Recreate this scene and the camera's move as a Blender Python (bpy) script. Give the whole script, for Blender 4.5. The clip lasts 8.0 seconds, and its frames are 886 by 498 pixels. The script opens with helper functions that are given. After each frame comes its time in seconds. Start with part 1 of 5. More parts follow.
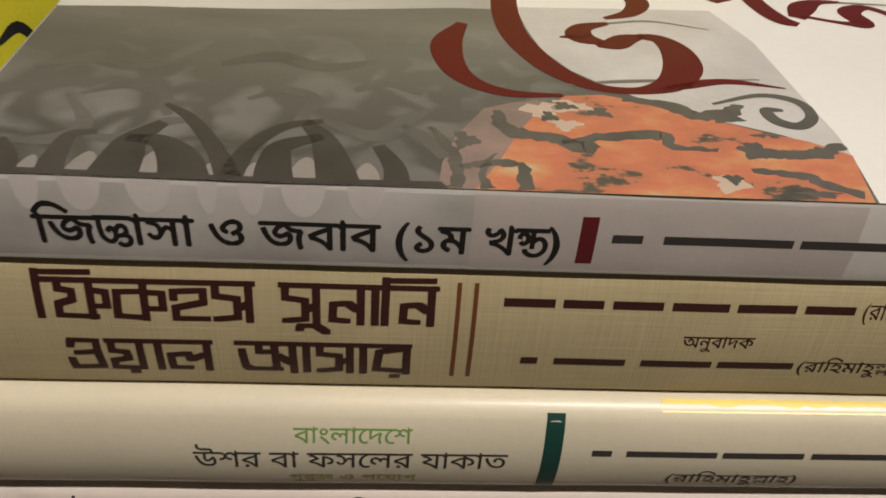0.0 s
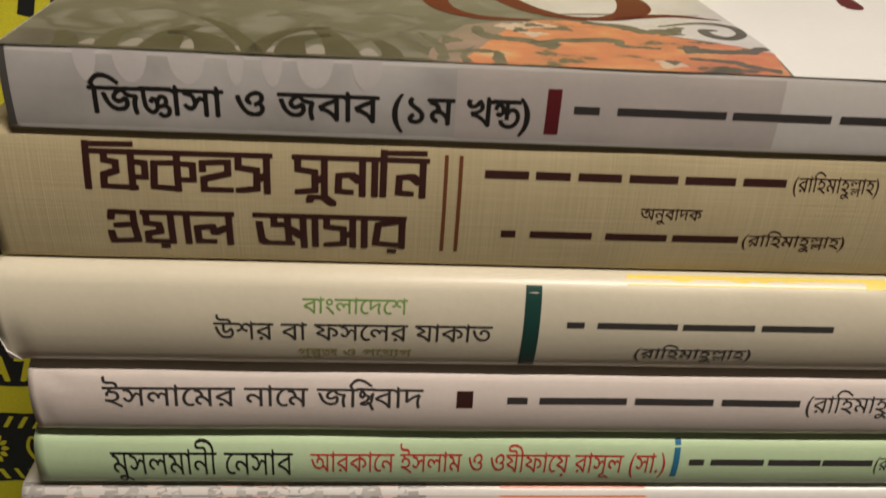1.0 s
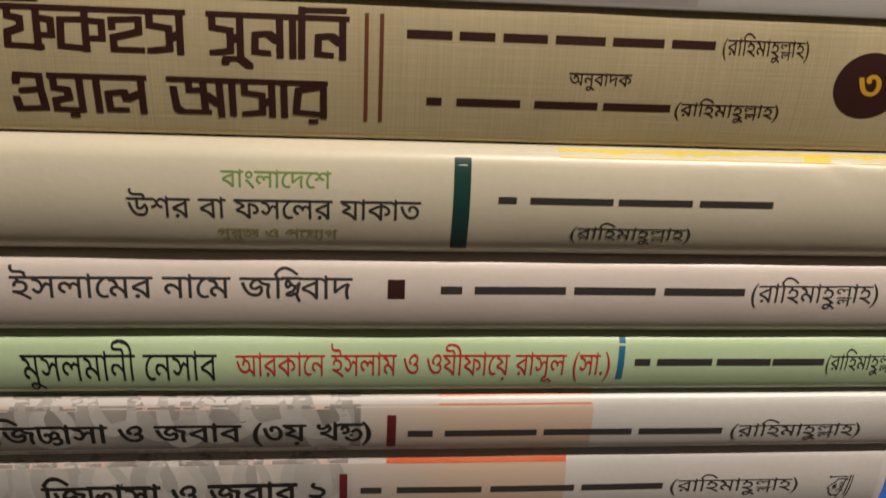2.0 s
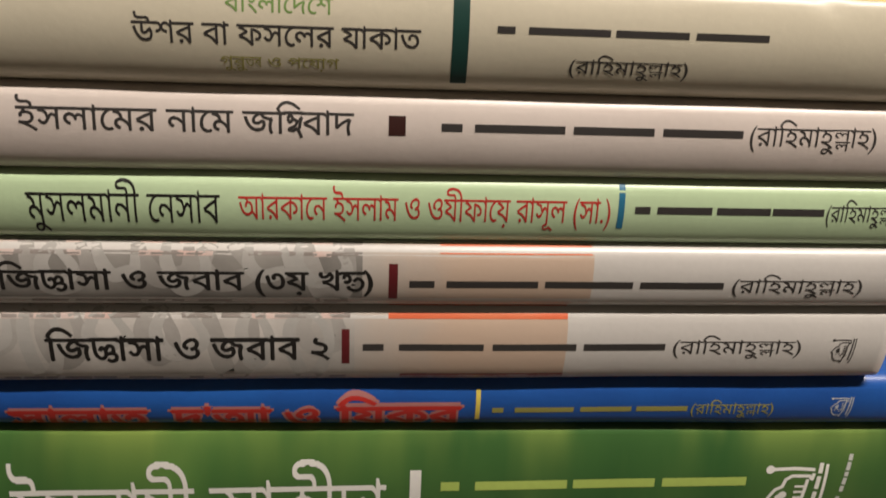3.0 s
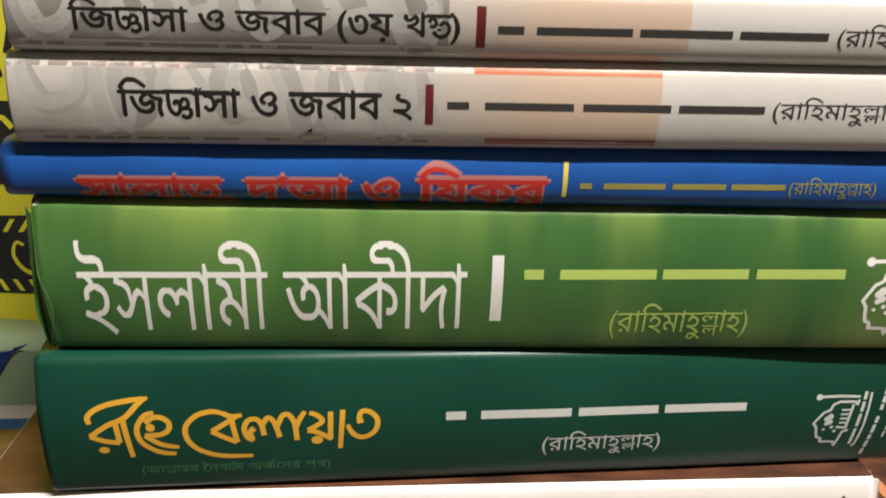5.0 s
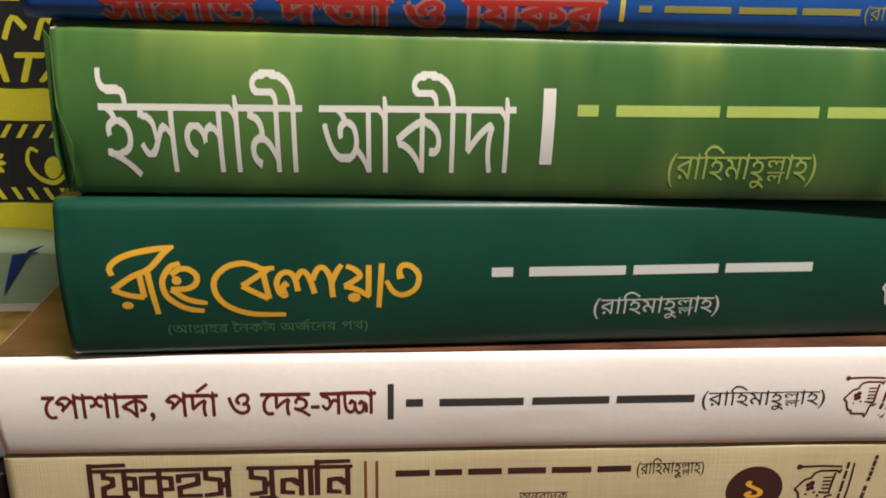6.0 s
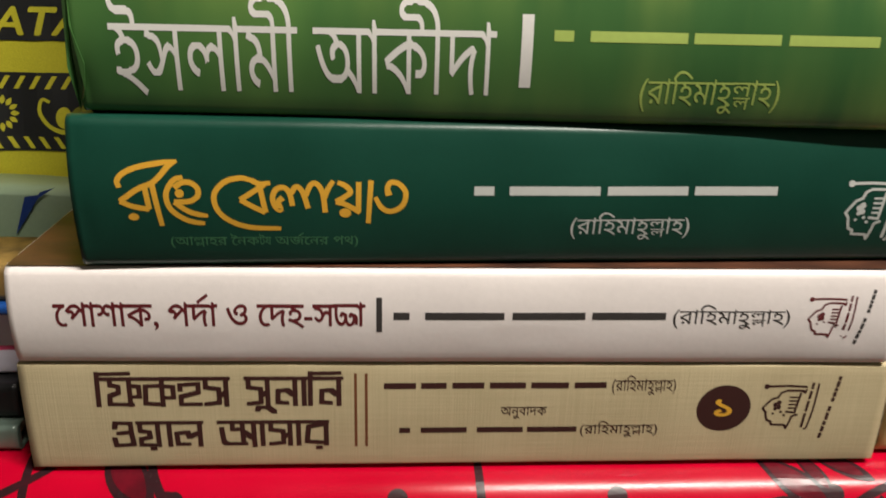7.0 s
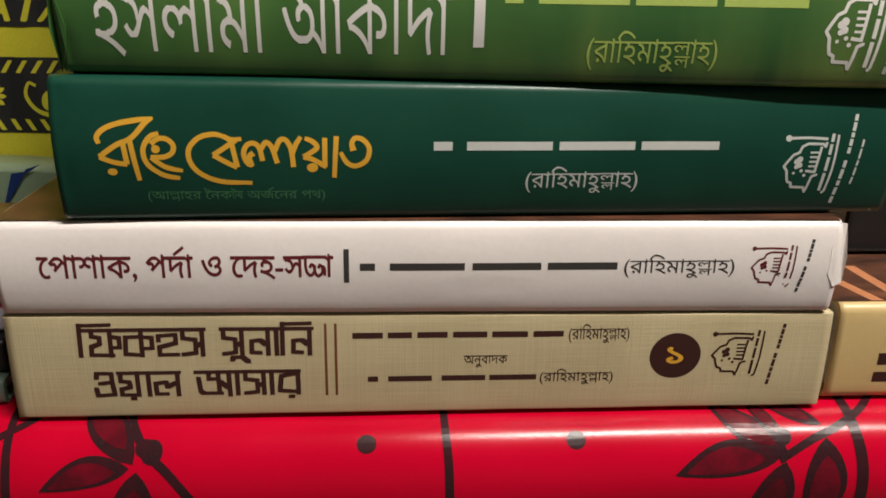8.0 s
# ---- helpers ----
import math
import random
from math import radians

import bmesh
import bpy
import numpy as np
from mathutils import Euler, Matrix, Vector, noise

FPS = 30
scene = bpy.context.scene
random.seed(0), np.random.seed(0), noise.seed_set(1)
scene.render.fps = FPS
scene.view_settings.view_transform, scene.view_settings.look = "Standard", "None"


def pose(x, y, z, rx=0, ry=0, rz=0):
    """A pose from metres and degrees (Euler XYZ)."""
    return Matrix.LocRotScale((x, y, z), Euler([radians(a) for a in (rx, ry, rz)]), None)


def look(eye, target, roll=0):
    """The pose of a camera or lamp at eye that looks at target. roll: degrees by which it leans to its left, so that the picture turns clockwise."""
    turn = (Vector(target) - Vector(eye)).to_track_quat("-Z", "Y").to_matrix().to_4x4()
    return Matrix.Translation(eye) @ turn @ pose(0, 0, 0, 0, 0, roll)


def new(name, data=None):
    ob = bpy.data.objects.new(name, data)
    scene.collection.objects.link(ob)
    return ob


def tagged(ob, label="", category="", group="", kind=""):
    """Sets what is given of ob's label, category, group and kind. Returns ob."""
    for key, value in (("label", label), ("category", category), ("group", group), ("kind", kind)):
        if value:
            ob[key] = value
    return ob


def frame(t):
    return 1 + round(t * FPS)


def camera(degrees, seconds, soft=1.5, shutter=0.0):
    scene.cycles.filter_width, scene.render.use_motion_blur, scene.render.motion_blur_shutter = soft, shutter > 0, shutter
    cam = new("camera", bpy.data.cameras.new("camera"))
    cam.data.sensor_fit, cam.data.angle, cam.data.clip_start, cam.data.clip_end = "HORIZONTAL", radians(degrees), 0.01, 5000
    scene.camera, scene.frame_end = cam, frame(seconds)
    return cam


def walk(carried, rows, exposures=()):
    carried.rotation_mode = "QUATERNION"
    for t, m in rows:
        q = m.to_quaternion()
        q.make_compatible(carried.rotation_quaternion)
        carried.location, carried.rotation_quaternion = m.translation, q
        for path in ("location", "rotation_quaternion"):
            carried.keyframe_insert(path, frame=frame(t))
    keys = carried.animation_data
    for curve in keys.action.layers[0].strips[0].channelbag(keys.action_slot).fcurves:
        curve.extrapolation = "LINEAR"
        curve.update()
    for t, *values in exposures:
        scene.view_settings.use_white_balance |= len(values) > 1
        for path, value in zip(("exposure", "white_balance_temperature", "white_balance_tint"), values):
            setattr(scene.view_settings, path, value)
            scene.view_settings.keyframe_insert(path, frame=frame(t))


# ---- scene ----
cam = camera(56.3, 8.0, soft=1.7, shutter=0.25)
METRES, EYE, TILT, LEAN, TURN = 0.30, 1.0939, -35.0, -3.7, -2.3
ROWS = [
    (0.0, 0.0, 0.0, 0.0, 0.0, 0.0, -0.0),
    (0.5, -0.0147, -0.0696, -0.046, -0.13, 4.49, 0.29),
    (1.0, 0.0001, -0.0649, -0.1428, -0.51, 7.47, 0.91),
    (1.5, -0.0022, -0.0524, -0.2005, -1.39, 9.78, 1.42),
    (2.0, 0.0304, -0.0243, -0.261, -1.89, 11.67, 2.24),
    (3.5, 0.0275, 0.0047, -0.4447, -1.13, 14.19, 2.61),
    (4.0, 0.0263, 0.0155, -0.4871, -0.85, 14.62, 2.7),
    (4.5, 0.0111, 0.0376, -0.5258, -0.63, 14.68, 2.67),
    (5.0, -0.0313, 0.0792, -0.5645, -0.32, 14.71, 2.75),
    (6.5, -0.0687, 0.1752, -0.6977, 0.45, 14.64, 2.74),
    (7.0, -0.051, 0.1298, -0.7455, 0.6, 14.66, 2.28),
    (7.5, -0.0249, 0.1015, -0.8082, 0.27, 14.59, 2.11),
    (8.0, -0.0265, 0.1019, -0.8114, 0.24, 15.6, 2.96),
]
EXPOSURES = [(0.0, -0.72, 6800, 12), (0.5, -0.42, 6700, 11), (1.0, -0.6, 6900, 13), (1.5, -0.6, 7000, 14), (2.0, -0.58, 7000, 14), (3.5, -0.12, 6650, 12), (4.0, 0.04, 6500, 10), (5.0, 0.52, 6500, 10), (6.5, 0.35, 6650, 11), (7.0, 0.22, 6500, 10), (8.0, 0.14, 6500, 10)]
walk(cam, [(t, pose(0, 0, EYE, TILT, LEAN, TURN) @ pose(METRES * x, METRES * y, METRES * z, 90 + pitch, roll, yaw)) for t, x, y, z, yaw, pitch, roll in ROWS], EXPOSURES)

import functools

TABLE = 0.75            # height of the table top
MM = 0.001

# ---- world and lamps ----
world = bpy.data.worlds.new("room_dusk")
scene.world = world
world.use_nodes = True
world.node_tree.nodes["Background"].inputs[0].default_value = (0.9, 0.95, 1.0, 1)
world.node_tree.nodes["Background"].inputs[1].default_value = 0.01


def area_lamp(name, eye, target, size_x, size_y, watts, colour):
    data = bpy.data.lights.new(name, "AREA")
    data.shape, data.size, data.size_y, data.energy, data.color = "RECTANGLE", size_x, size_y, watts, colour
    ob = new(name, data)
    ob.matrix_world = look(eye, target)
    return ob


area_lamp("ceiling_lamp_light", (0.72, -0.50, 2.48), (0.72, -0.499, 0.0), 1.05, 0.06, 60, (1.0, 0.94, 0.855))


# ---- materials ----
def material(name, colour, rough=0.5, spread=0.08, grain=600.0, bump=0.02, coat=0.0, second=None, stretch=(1, 1, 1), cloud=25.0, mix=0.35, metal=0.0, spec=0.5):
    """A painted or printed surface: a base colour with soft clouds and fine grain, both in object space."""
    m = bpy.data.materials.new(name)
    m.use_nodes = True
    nt = m.node_tree
    n, link = nt.nodes, nt.links.new
    b = n["Principled BSDF"]
    co = n.new("ShaderNodeTexCoord")
    mp = n.new("ShaderNodeMapping")
    mp.inputs["Scale"].default_value = stretch
    link(co.outputs["Object"], mp.inputs[0])
    big = n.new("ShaderNodeTexNoise")
    big.inputs["Scale"].default_value, big.inputs["Detail"].default_value = cloud, 3
    fine = n.new("ShaderNodeTexNoise")
    fine.inputs["Scale"].default_value, fine.inputs["Detail"].default_value = grain, 2
    link(mp.outputs[0], big.inputs[0])
    link(co.outputs["Object"], fine.inputs[0])
    other = second or tuple(c * (1 - 2 * spread) for c in colour)
    ramp = n.new("ShaderNodeValToRGB")
    ramp.color_ramp.elements[0].position, ramp.color_ramp.elements[1].position = 0.5 - mix * 0.5, 0.5 + mix * 0.5
    ramp.color_ramp.elements[0].color = (*other, 1)
    ramp.color_ramp.elements[1].color = (*colour, 1)
    link(big.outputs["Fac"], ramp.inputs[0])
    shade = n.new("ShaderNodeMix")
    shade.data_type, shade.blend_type = "RGBA", "MULTIPLY"
    shade.inputs[0].default_value = 1.0
    r2 = n.new("ShaderNodeMapRange")
    r2.inputs["From Min"].default_value, r2.inputs["From Max"].default_value = 0.25, 0.75
    r2.inputs["To Min"].default_value, r2.inputs["To Max"].default_value = 1 - spread, 1 + spread * 0.3
    link(fine.outputs["Fac"], r2.inputs[0])
    link(ramp.outputs[0], shade.inputs[6])
    link(r2.outputs[0], shade.inputs[7])
    link(shade.outputs[2], b.inputs["Base Color"])
    r3 = n.new("ShaderNodeMapRange")
    r3.inputs["To Min"].default_value, r3.inputs["To Max"].default_value = max(0.03, rough - 0.1), min(1, rough + 0.1)
    link(big.outputs["Fac"], r3.inputs[0])
    link(r3.outputs[0], b.inputs["Roughness"])
    b.inputs["Metallic"].default_value = metal
    b.inputs["Specular IOR Level"].default_value = spec
    b.inputs["Coat Weight"].default_value, b.inputs["Coat Roughness"].default_value = coat, 0.18
    if bump:
        bp = n.new("ShaderNodeBump")
        bp.inputs["Strength"].default_value, bp.inputs["Distance"].default_value = bump * 5, 0.0003
        link(fine.outputs["Fac"], bp.inputs["Height"])
        link(bp.outputs[0], b.inputs["Normal"])
    return m


def linen(name, colour, thread):
    """Woven book cloth: two crossed sets of uneven threads."""
    m = bpy.data.materials.new(name)
    m.use_nodes = True
    nt = m.node_tree
    n, link = nt.nodes, nt.links.new
    b = n["Principled BSDF"]
    co = n.new("ShaderNodeTexCoord")
    parts = []
    for sx, sz in ((40, 2200), (2200, 30)):
        mp = n.new("ShaderNodeMapping")
        mp.inputs["Scale"].default_value = (sx, 200, sz)
        ns = n.new("ShaderNodeTexNoise")
        ns.inputs["Scale"].default_value, ns.inputs["Detail"].default_value = 1.0, 2
        link(co.outputs["Object"], mp.inputs[0])
        link(mp.outputs[0], ns.inputs[0])
        parts.append(ns)
    add = n.new("ShaderNodeMath")
    add.operation = "ADD"
    link(parts[0].outputs["Fac"], add.inputs[0])
    link(parts[1].outputs["Fac"], add.inputs[1])
    cloud = n.new("ShaderNodeTexNoise")
    cloud.inputs["Scale"].default_value, cloud.inputs["Detail"].default_value = 45, 5
    link(co.outputs["Object"], cloud.inputs[0])
    add2 = n.new("ShaderNodeMath")
    add2.operation = "MULTIPLY_ADD"
    add2.inputs[1].default_value = 1.6
    link(cloud.outputs["Fac"], add2.inputs[0])
    link(add.outputs[0], add2.inputs[2])
    ramp = n.new("ShaderNodeValToRGB")
    ramp.color_ramp.elements[0].position, ramp.color_ramp.elements[1].position = 0.15, 0.85
    ramp.color_ramp.elements[0].color, ramp.color_ramp.elements[1].color = (*thread, 1), (*colour, 1)
    half = n.new("ShaderNodeMapRange")
    half.inputs["From Min"].default_value, half.inputs["From Max"].default_value = 1.15, 2.45
    link(add2.outputs[0], half.inputs[0])
    link(half.outputs[0], ramp.inputs[0])
    link(ramp.outputs[0], b.inputs["Base Color"])
    b.inputs["Roughness"].default_value = 0.7
    bp = n.new("ShaderNodeBump")
    bp.inputs["Strength"].default_value, bp.inputs["Distance"].default_value = 0.25, 0.0002
    link(add.outputs[0], bp.inputs["Height"])
    link(bp.outputs[0], b.inputs["Normal"])
    return m


def page_material():
    """The cut edges of a block of paper: thin uneven layers."""
    m = bpy.data.materials.new("page_edges")
    m.use_nodes = True
    nt = m.node_tree
    n, link = nt.nodes, nt.links.new
    b = n["Principled BSDF"]
    co = n.new("ShaderNodeTexCoord")
    mp = n.new("ShaderNodeMapping")
    mp.inputs["Scale"].default_value = (3, 3, 2500)
    ns = n.new("ShaderNodeTexNoise")
    ns.inputs["Scale"].default_value, ns.inputs["Detail"].default_value = 1.0, 2
    link(co.outputs["Object"], mp.inputs[0])
    link(mp.outputs[0], ns.inputs[0])
    ramp = n.new("ShaderNodeValToRGB")
    ramp.color_ramp.elements[0].position, ramp.color_ramp.elements[1].position = 0.35, 0.6
    ramp.color_ramp.elements[0].color, ramp.color_ramp.elements[1].color = (0.45, 0.4, 0.3, 1), (0.78, 0.74, 0.64, 1)
    link(ns.outputs["Fac"], ramp.inputs[0])
    link(ramp.outputs[0], b.inputs["Base Color"])
    b.inputs["Roughness"].default_value = 0.9
    return m


M_PAGES = page_material()
M_LINEN = linen("book_linen", (0.56, 0.466, 0.282), (0.455, 0.375, 0.217))
M_PINKWHITE = material("laminated_white", (0.87, 0.80, 0.77), 0.35, 0.03, coat=0.12)
M_ROSEWHITE = material("laminated_rose_white", (0.74, 0.65, 0.60), 0.38, 0.03, coat=0.12)
M_DARKGREEN = material("laminated_bottle_green", (0.007, 0.060, 0.038), 0.36, 0.05, second=(0.005, 0.046, 0.029), coat=0.08, spec=0.3)
def lime_wash(name, dark, middle, lime, thick, length):
    """A printed wash: leaf green with upright lime streaks that gather along both long edges, and a dark field between them."""
    m = bpy.data.materials.new(name)
    m.use_nodes = True
    nt = m.node_tree
    n, link = nt.nodes, nt.links.new
    b = n["Principled BSDF"]
    co = n.new("ShaderNodeTexCoord")
    sep = n.new("ShaderNodeSeparateXYZ")
    link(co.outputs["Object"], sep.inputs[0])

    def math_node(op, a, c, clamp=False):
        q = n.new("ShaderNodeMath")
        q.operation, q.use_clamp = op, clamp
        for k, v in enumerate((a, c)):
            if isinstance(v, (int, float)):
                q.inputs[k].default_value = v
            else:
                link(v, q.inputs[k])
        return q.outputs[0]

    def clouds(scale, detail, stretch):
        mp = n.new("ShaderNodeMapping")
        mp.inputs["Scale"].default_value = stretch
        link(co.outputs["Object"], mp.inputs[0])
        ns = n.new("ShaderNodeTexNoise")
        ns.inputs["Scale"].default_value, ns.inputs["Detail"].default_value = scale, detail
        link(mp.outputs[0], ns.inputs[0])
        return ns.outputs["Fac"]

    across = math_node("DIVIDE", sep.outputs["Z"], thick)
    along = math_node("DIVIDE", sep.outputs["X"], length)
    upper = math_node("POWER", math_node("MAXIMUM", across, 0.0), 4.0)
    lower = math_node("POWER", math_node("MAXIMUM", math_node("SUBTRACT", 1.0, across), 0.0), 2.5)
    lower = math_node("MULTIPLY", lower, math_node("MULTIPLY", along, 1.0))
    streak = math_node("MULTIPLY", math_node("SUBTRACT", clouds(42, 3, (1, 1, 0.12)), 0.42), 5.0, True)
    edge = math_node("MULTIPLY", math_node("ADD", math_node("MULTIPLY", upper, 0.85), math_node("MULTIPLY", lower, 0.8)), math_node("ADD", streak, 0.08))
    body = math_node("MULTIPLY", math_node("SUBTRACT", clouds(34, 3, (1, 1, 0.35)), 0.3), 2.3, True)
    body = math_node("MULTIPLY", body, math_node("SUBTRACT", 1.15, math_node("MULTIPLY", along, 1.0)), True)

    def mix_node(f, a, c):
        q = n.new("ShaderNodeMix")
        q.data_type = "RGBA"
        link(f, q.inputs[0])
        for k, v in ((6, a), (7, c)):
            if isinstance(v, tuple):
                q.inputs[k].default_value = (*v, 1)
            else:
                link(v, q.inputs[k])
        return q.outputs[2]

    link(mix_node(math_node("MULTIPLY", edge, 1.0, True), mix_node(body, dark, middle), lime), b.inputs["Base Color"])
    b.inputs["Roughness"].default_value = 0.34
    b.inputs["Coat Weight"].default_value, b.inputs["Coat Roughness"].default_value = 0.12, 0.18
    return m


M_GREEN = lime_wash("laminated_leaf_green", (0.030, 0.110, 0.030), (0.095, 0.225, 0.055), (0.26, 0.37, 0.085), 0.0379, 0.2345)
M_BLUE = material("laminated_blue", (0.014, 0.112, 0.44), 0.35, 0.05, second=(0.012, 0.075, 0.32), coat=0.12)
M_GREYWHITE = material("laminated_grey_white", (0.66, 0.63, 0.60), 0.35, 0.03, coat=0.12)
M_PALEGREEN = material("laminated_pale_green", (0.56, 0.72, 0.46), 0.38, 0.03, second=(0.51, 0.66, 0.41), coat=0.12)
M_CREAM = material("laminated_cream", (0.70, 0.64, 0.50), 0.38, 0.03, coat=0.12)
M_WHITE = material("white_print", (0.88, 0.87, 0.85), 0.35, 0.02, coat=0.12)
def filigree(name, ground, ink, fade0, fade1):
    """A printed tracery of soft dark curls on a cloudy ground, that thins out away from the fold."""
    m = bpy.data.materials.new(name)
    m.use_nodes = True
    nt = m.node_tree
    n, link = nt.nodes, nt.links.new
    b = n["Principled BSDF"]
    co = n.new("ShaderNodeTexCoord")
    warp = n.new("ShaderNodeTexNoise")
    warp.inputs["Scale"].default_value, warp.inputs["Detail"].default_value = 70, 2
    link(co.outputs["Object"], warp.inputs[0])
    push = n.new("ShaderNodeVectorMath")
    push.operation = "MULTIPLY_ADD"
    push.inputs[1].default_value = (0.022, 0.022, 0)
    link(warp.outputs["Color"], push.inputs[0])
    link(co.outputs["Object"], push.inputs[2])
    cells = n.new("ShaderNodeTexVoronoi")
    cells.feature = "DISTANCE_TO_EDGE"
    cells.inputs["Scale"].default_value = 82
    link(push.outputs[0], cells.inputs[0])
    line = n.new("ShaderNodeMapRange")
    line.interpolation_type = "SMOOTHSTEP"
    line.inputs["From Min"].default_value, line.inputs["From Max"].default_value = 0.0, 0.30
    link(cells.outputs["Distance"], line.inputs[0])
    sep = n.new("ShaderNodeSeparateXYZ")
    link(co.outputs["Object"], sep.inputs[0])
    fade = n.new("ShaderNodeMapRange")
    fade.inputs["From Min"].default_value, fade.inputs["From Max"].default_value = fade0, fade1
    link(sep.outputs["Y"], fade.inputs[0])
    keep = n.new("ShaderNodeMath")
    keep.operation = "MAXIMUM"
    link(line.outputs[0], keep.inputs[0])
    link(fade.outputs[0], keep.inputs[1])
    cloud = n.new("ShaderNodeTexNoise")
    cloud.inputs["Scale"].default_value, cloud.inputs["Detail"].default_value = 35, 4
    mp = n.new("ShaderNodeMapping")
    mp.inputs["Scale"].default_value = (0.4, 1.6, 1)
    link(co.outputs["Object"], mp.inputs[0])
    link(mp.outputs[0], cloud.inputs[0])
    tone = n.new("ShaderNodeValToRGB")
    tone.color_ramp.elements[0].position, tone.color_ramp.elements[1].position = 0.3, 0.7
    tone.color_ramp.elements[0].color = (*(c * 0.66 for c in ground), 1)
    tone.color_ramp.elements[1].color = (*(c * 1.25 for c in ground), 1)
    link(cloud.outputs["Fac"], tone.inputs[0])
    mixer = n.new("ShaderNodeMix")
    mixer.data_type = "RGBA"
    mixer.inputs[6].default_value = (*ink, 1)
    link(keep.outputs[0], mixer.inputs[0])
    link(tone.outputs[0], mixer.inputs[7])
    link(mixer.outputs[2], b.inputs["Base Color"])
    b.inputs["Roughness"].default_value = 0.38
    b.inputs["Coat Weight"].default_value = 0.12
    return m


def stone_print(name, tones):
    """A printed picture of a weathered inscription: several colours laid in ragged patches."""
    m = bpy.data.materials.new(name)
    m.use_nodes = True
    nt = m.node_tree
    n, link = nt.nodes, nt.links.new
    b = n["Principled BSDF"]
    co = n.new("ShaderNodeTexCoord")
    mp = n.new("ShaderNodeMapping")
    mp.inputs["Scale"].default_value = (0.8, 1.3, 1)
    link(co.outputs["Object"], mp.inputs[0])
    ns = n.new("ShaderNodeTexNoise")
    ns.inputs["Scale"].default_value, ns.inputs["Detail"].default_value, ns.inputs["Roughness"].default_value = 75, 5, 0.62
    link(mp.outputs[0], ns.inputs[0])
    ramp = n.new("ShaderNodeValToRGB")
    els = ramp.color_ramp.elements
    while len(els) < len(tones):
        els.new(0.5)
    for e, (at, colour) in zip(els, tones):
        e.position, e.color = at, (*colour, 1)
    link(ns.outputs["Fac"], ramp.inputs[0])
    link(ramp.outputs[0], b.inputs["Base Color"])
    b.inputs["Roughness"].default_value = 0.38
    b.inputs["Coat Weight"].default_value = 0.12
    return m


def faded_print(name, start, end, x0, x1):
    """A print whose colour passes unevenly from one to another along the book."""
    m = material(name, end, 0.38, 0.03, coat=0.12)
    nt = m.node_tree
    n, link = nt.nodes, nt.links.new
    co, ns = n.new("ShaderNodeTexCoord"), n.new("ShaderNodeTexNoise")
    ns.inputs["Scale"].default_value, ns.inputs["Detail"].default_value = 90, 3
    link(co.outputs["Object"], ns.inputs[0])
    sep = n.new("ShaderNodeSeparateXYZ")
    link(co.outputs["Object"], sep.inputs[0])
    shift = n.new("ShaderNodeMath")
    shift.operation = "MULTIPLY_ADD"
    shift.inputs[1].default_value = 0.02
    link(ns.outputs["Fac"], shift.inputs[0])
    link(sep.outputs["X"], shift.inputs[2])
    span = n.new("ShaderNodeMapRange")
    span.interpolation_type = "SMOOTHSTEP"
    span.inputs["From Min"].default_value, span.inputs["From Max"].default_value = x0 + 0.01, x1 + 0.01
    link(shift.outputs[0], span.inputs[0])
    blend = n.new("ShaderNodeMix")
    blend.data_type = "RGBA"
    blend.inputs[6].default_value, blend.inputs[7].default_value = (*start, 1), (*end, 1)
    link(span.outputs[0], blend.inputs[0])
    link(blend.outputs[2], n["Principled BSDF"].inputs["Base Color"])
    return m


M_FILIGREE = filigree("filigree_print", (0.172, 0.168, 0.158), (0.092, 0.088, 0.082), 0.012, 0.062)
M_STONE = stone_print("inscription_print", ((0.30, (0.07, 0.065, 0.055)), (0.375, (0.11, 0.10, 0.08)), (0.40, (0.50, 0.19, 0.11)), (0.50, (0.60, 0.20, 0.115)), (0.60, (0.62, 0.29, 0.14)), (0.70, (0.58, 0.42, 0.28))))
M_MOSAIC = stone_print("many_coloured_print", ((0.28, (0.30, 0.07, 0.03)), (0.38, (0.62, 0.22, 0.06)), (0.47, (0.78, 0.46, 0.04)), (0.56, (0.82, 0.58, 0.10)), (0.62, (0.80, 0.74, 0.62)), (0.72, (0.38, 0.58, 0.28))))
M_GREYART = material("grey_print", (0.27, 0.25, 0.225), 0.38, 0.05, second=(0.17, 0.158, 0.145), cloud=40, mix=0.4, coat=0.12)
M_GREYBAND = material("grey_spine_print", (0.56, 0.53, 0.51), 0.38, 0.04, second=(0.40, 0.38, 0.36), cloud=50, mix=0.35, coat=0.12)
M_MOTTLED = material("mottled_grey_print", (0.60, 0.565, 0.53), 0.38, 0.04, second=(0.36, 0.335, 0.31), cloud=48, mix=0.45, stretch=(1, 1, 0.9), coat=0.12)
# Mottled print again for b7, some of the shade there put into its colour.
M_MOTTLEDSHADE = material("shaded_mottled_grey_print", (0.34, 0.32, 0.295), 0.38, 0.04, second=(0.165, 0.154, 0.142), cloud=48, mix=0.5, stretch=(1, 1, 0.9), coat=0.12)
M_SCROLL = material("grey_scroll_print", (0.088, 0.086, 0.076), 0.38, 0.05, second=(0.14, 0.13, 0.115), cloud=120, mix=0.4, coat=0.12)
M_PINKGREY = material("pinkish_grey_print", (0.58, 0.51, 0.48), 0.38, 0.04, second=(0.50, 0.45, 0.43), cloud=50, coat=0.12)
M_SOFTSCROLL = material("soft_scroll_print", (0.105, 0.101, 0.094), 0.38, 0.05, second=(0.15, 0.145, 0.136), cloud=90, mix=0.5, coat=0.12)
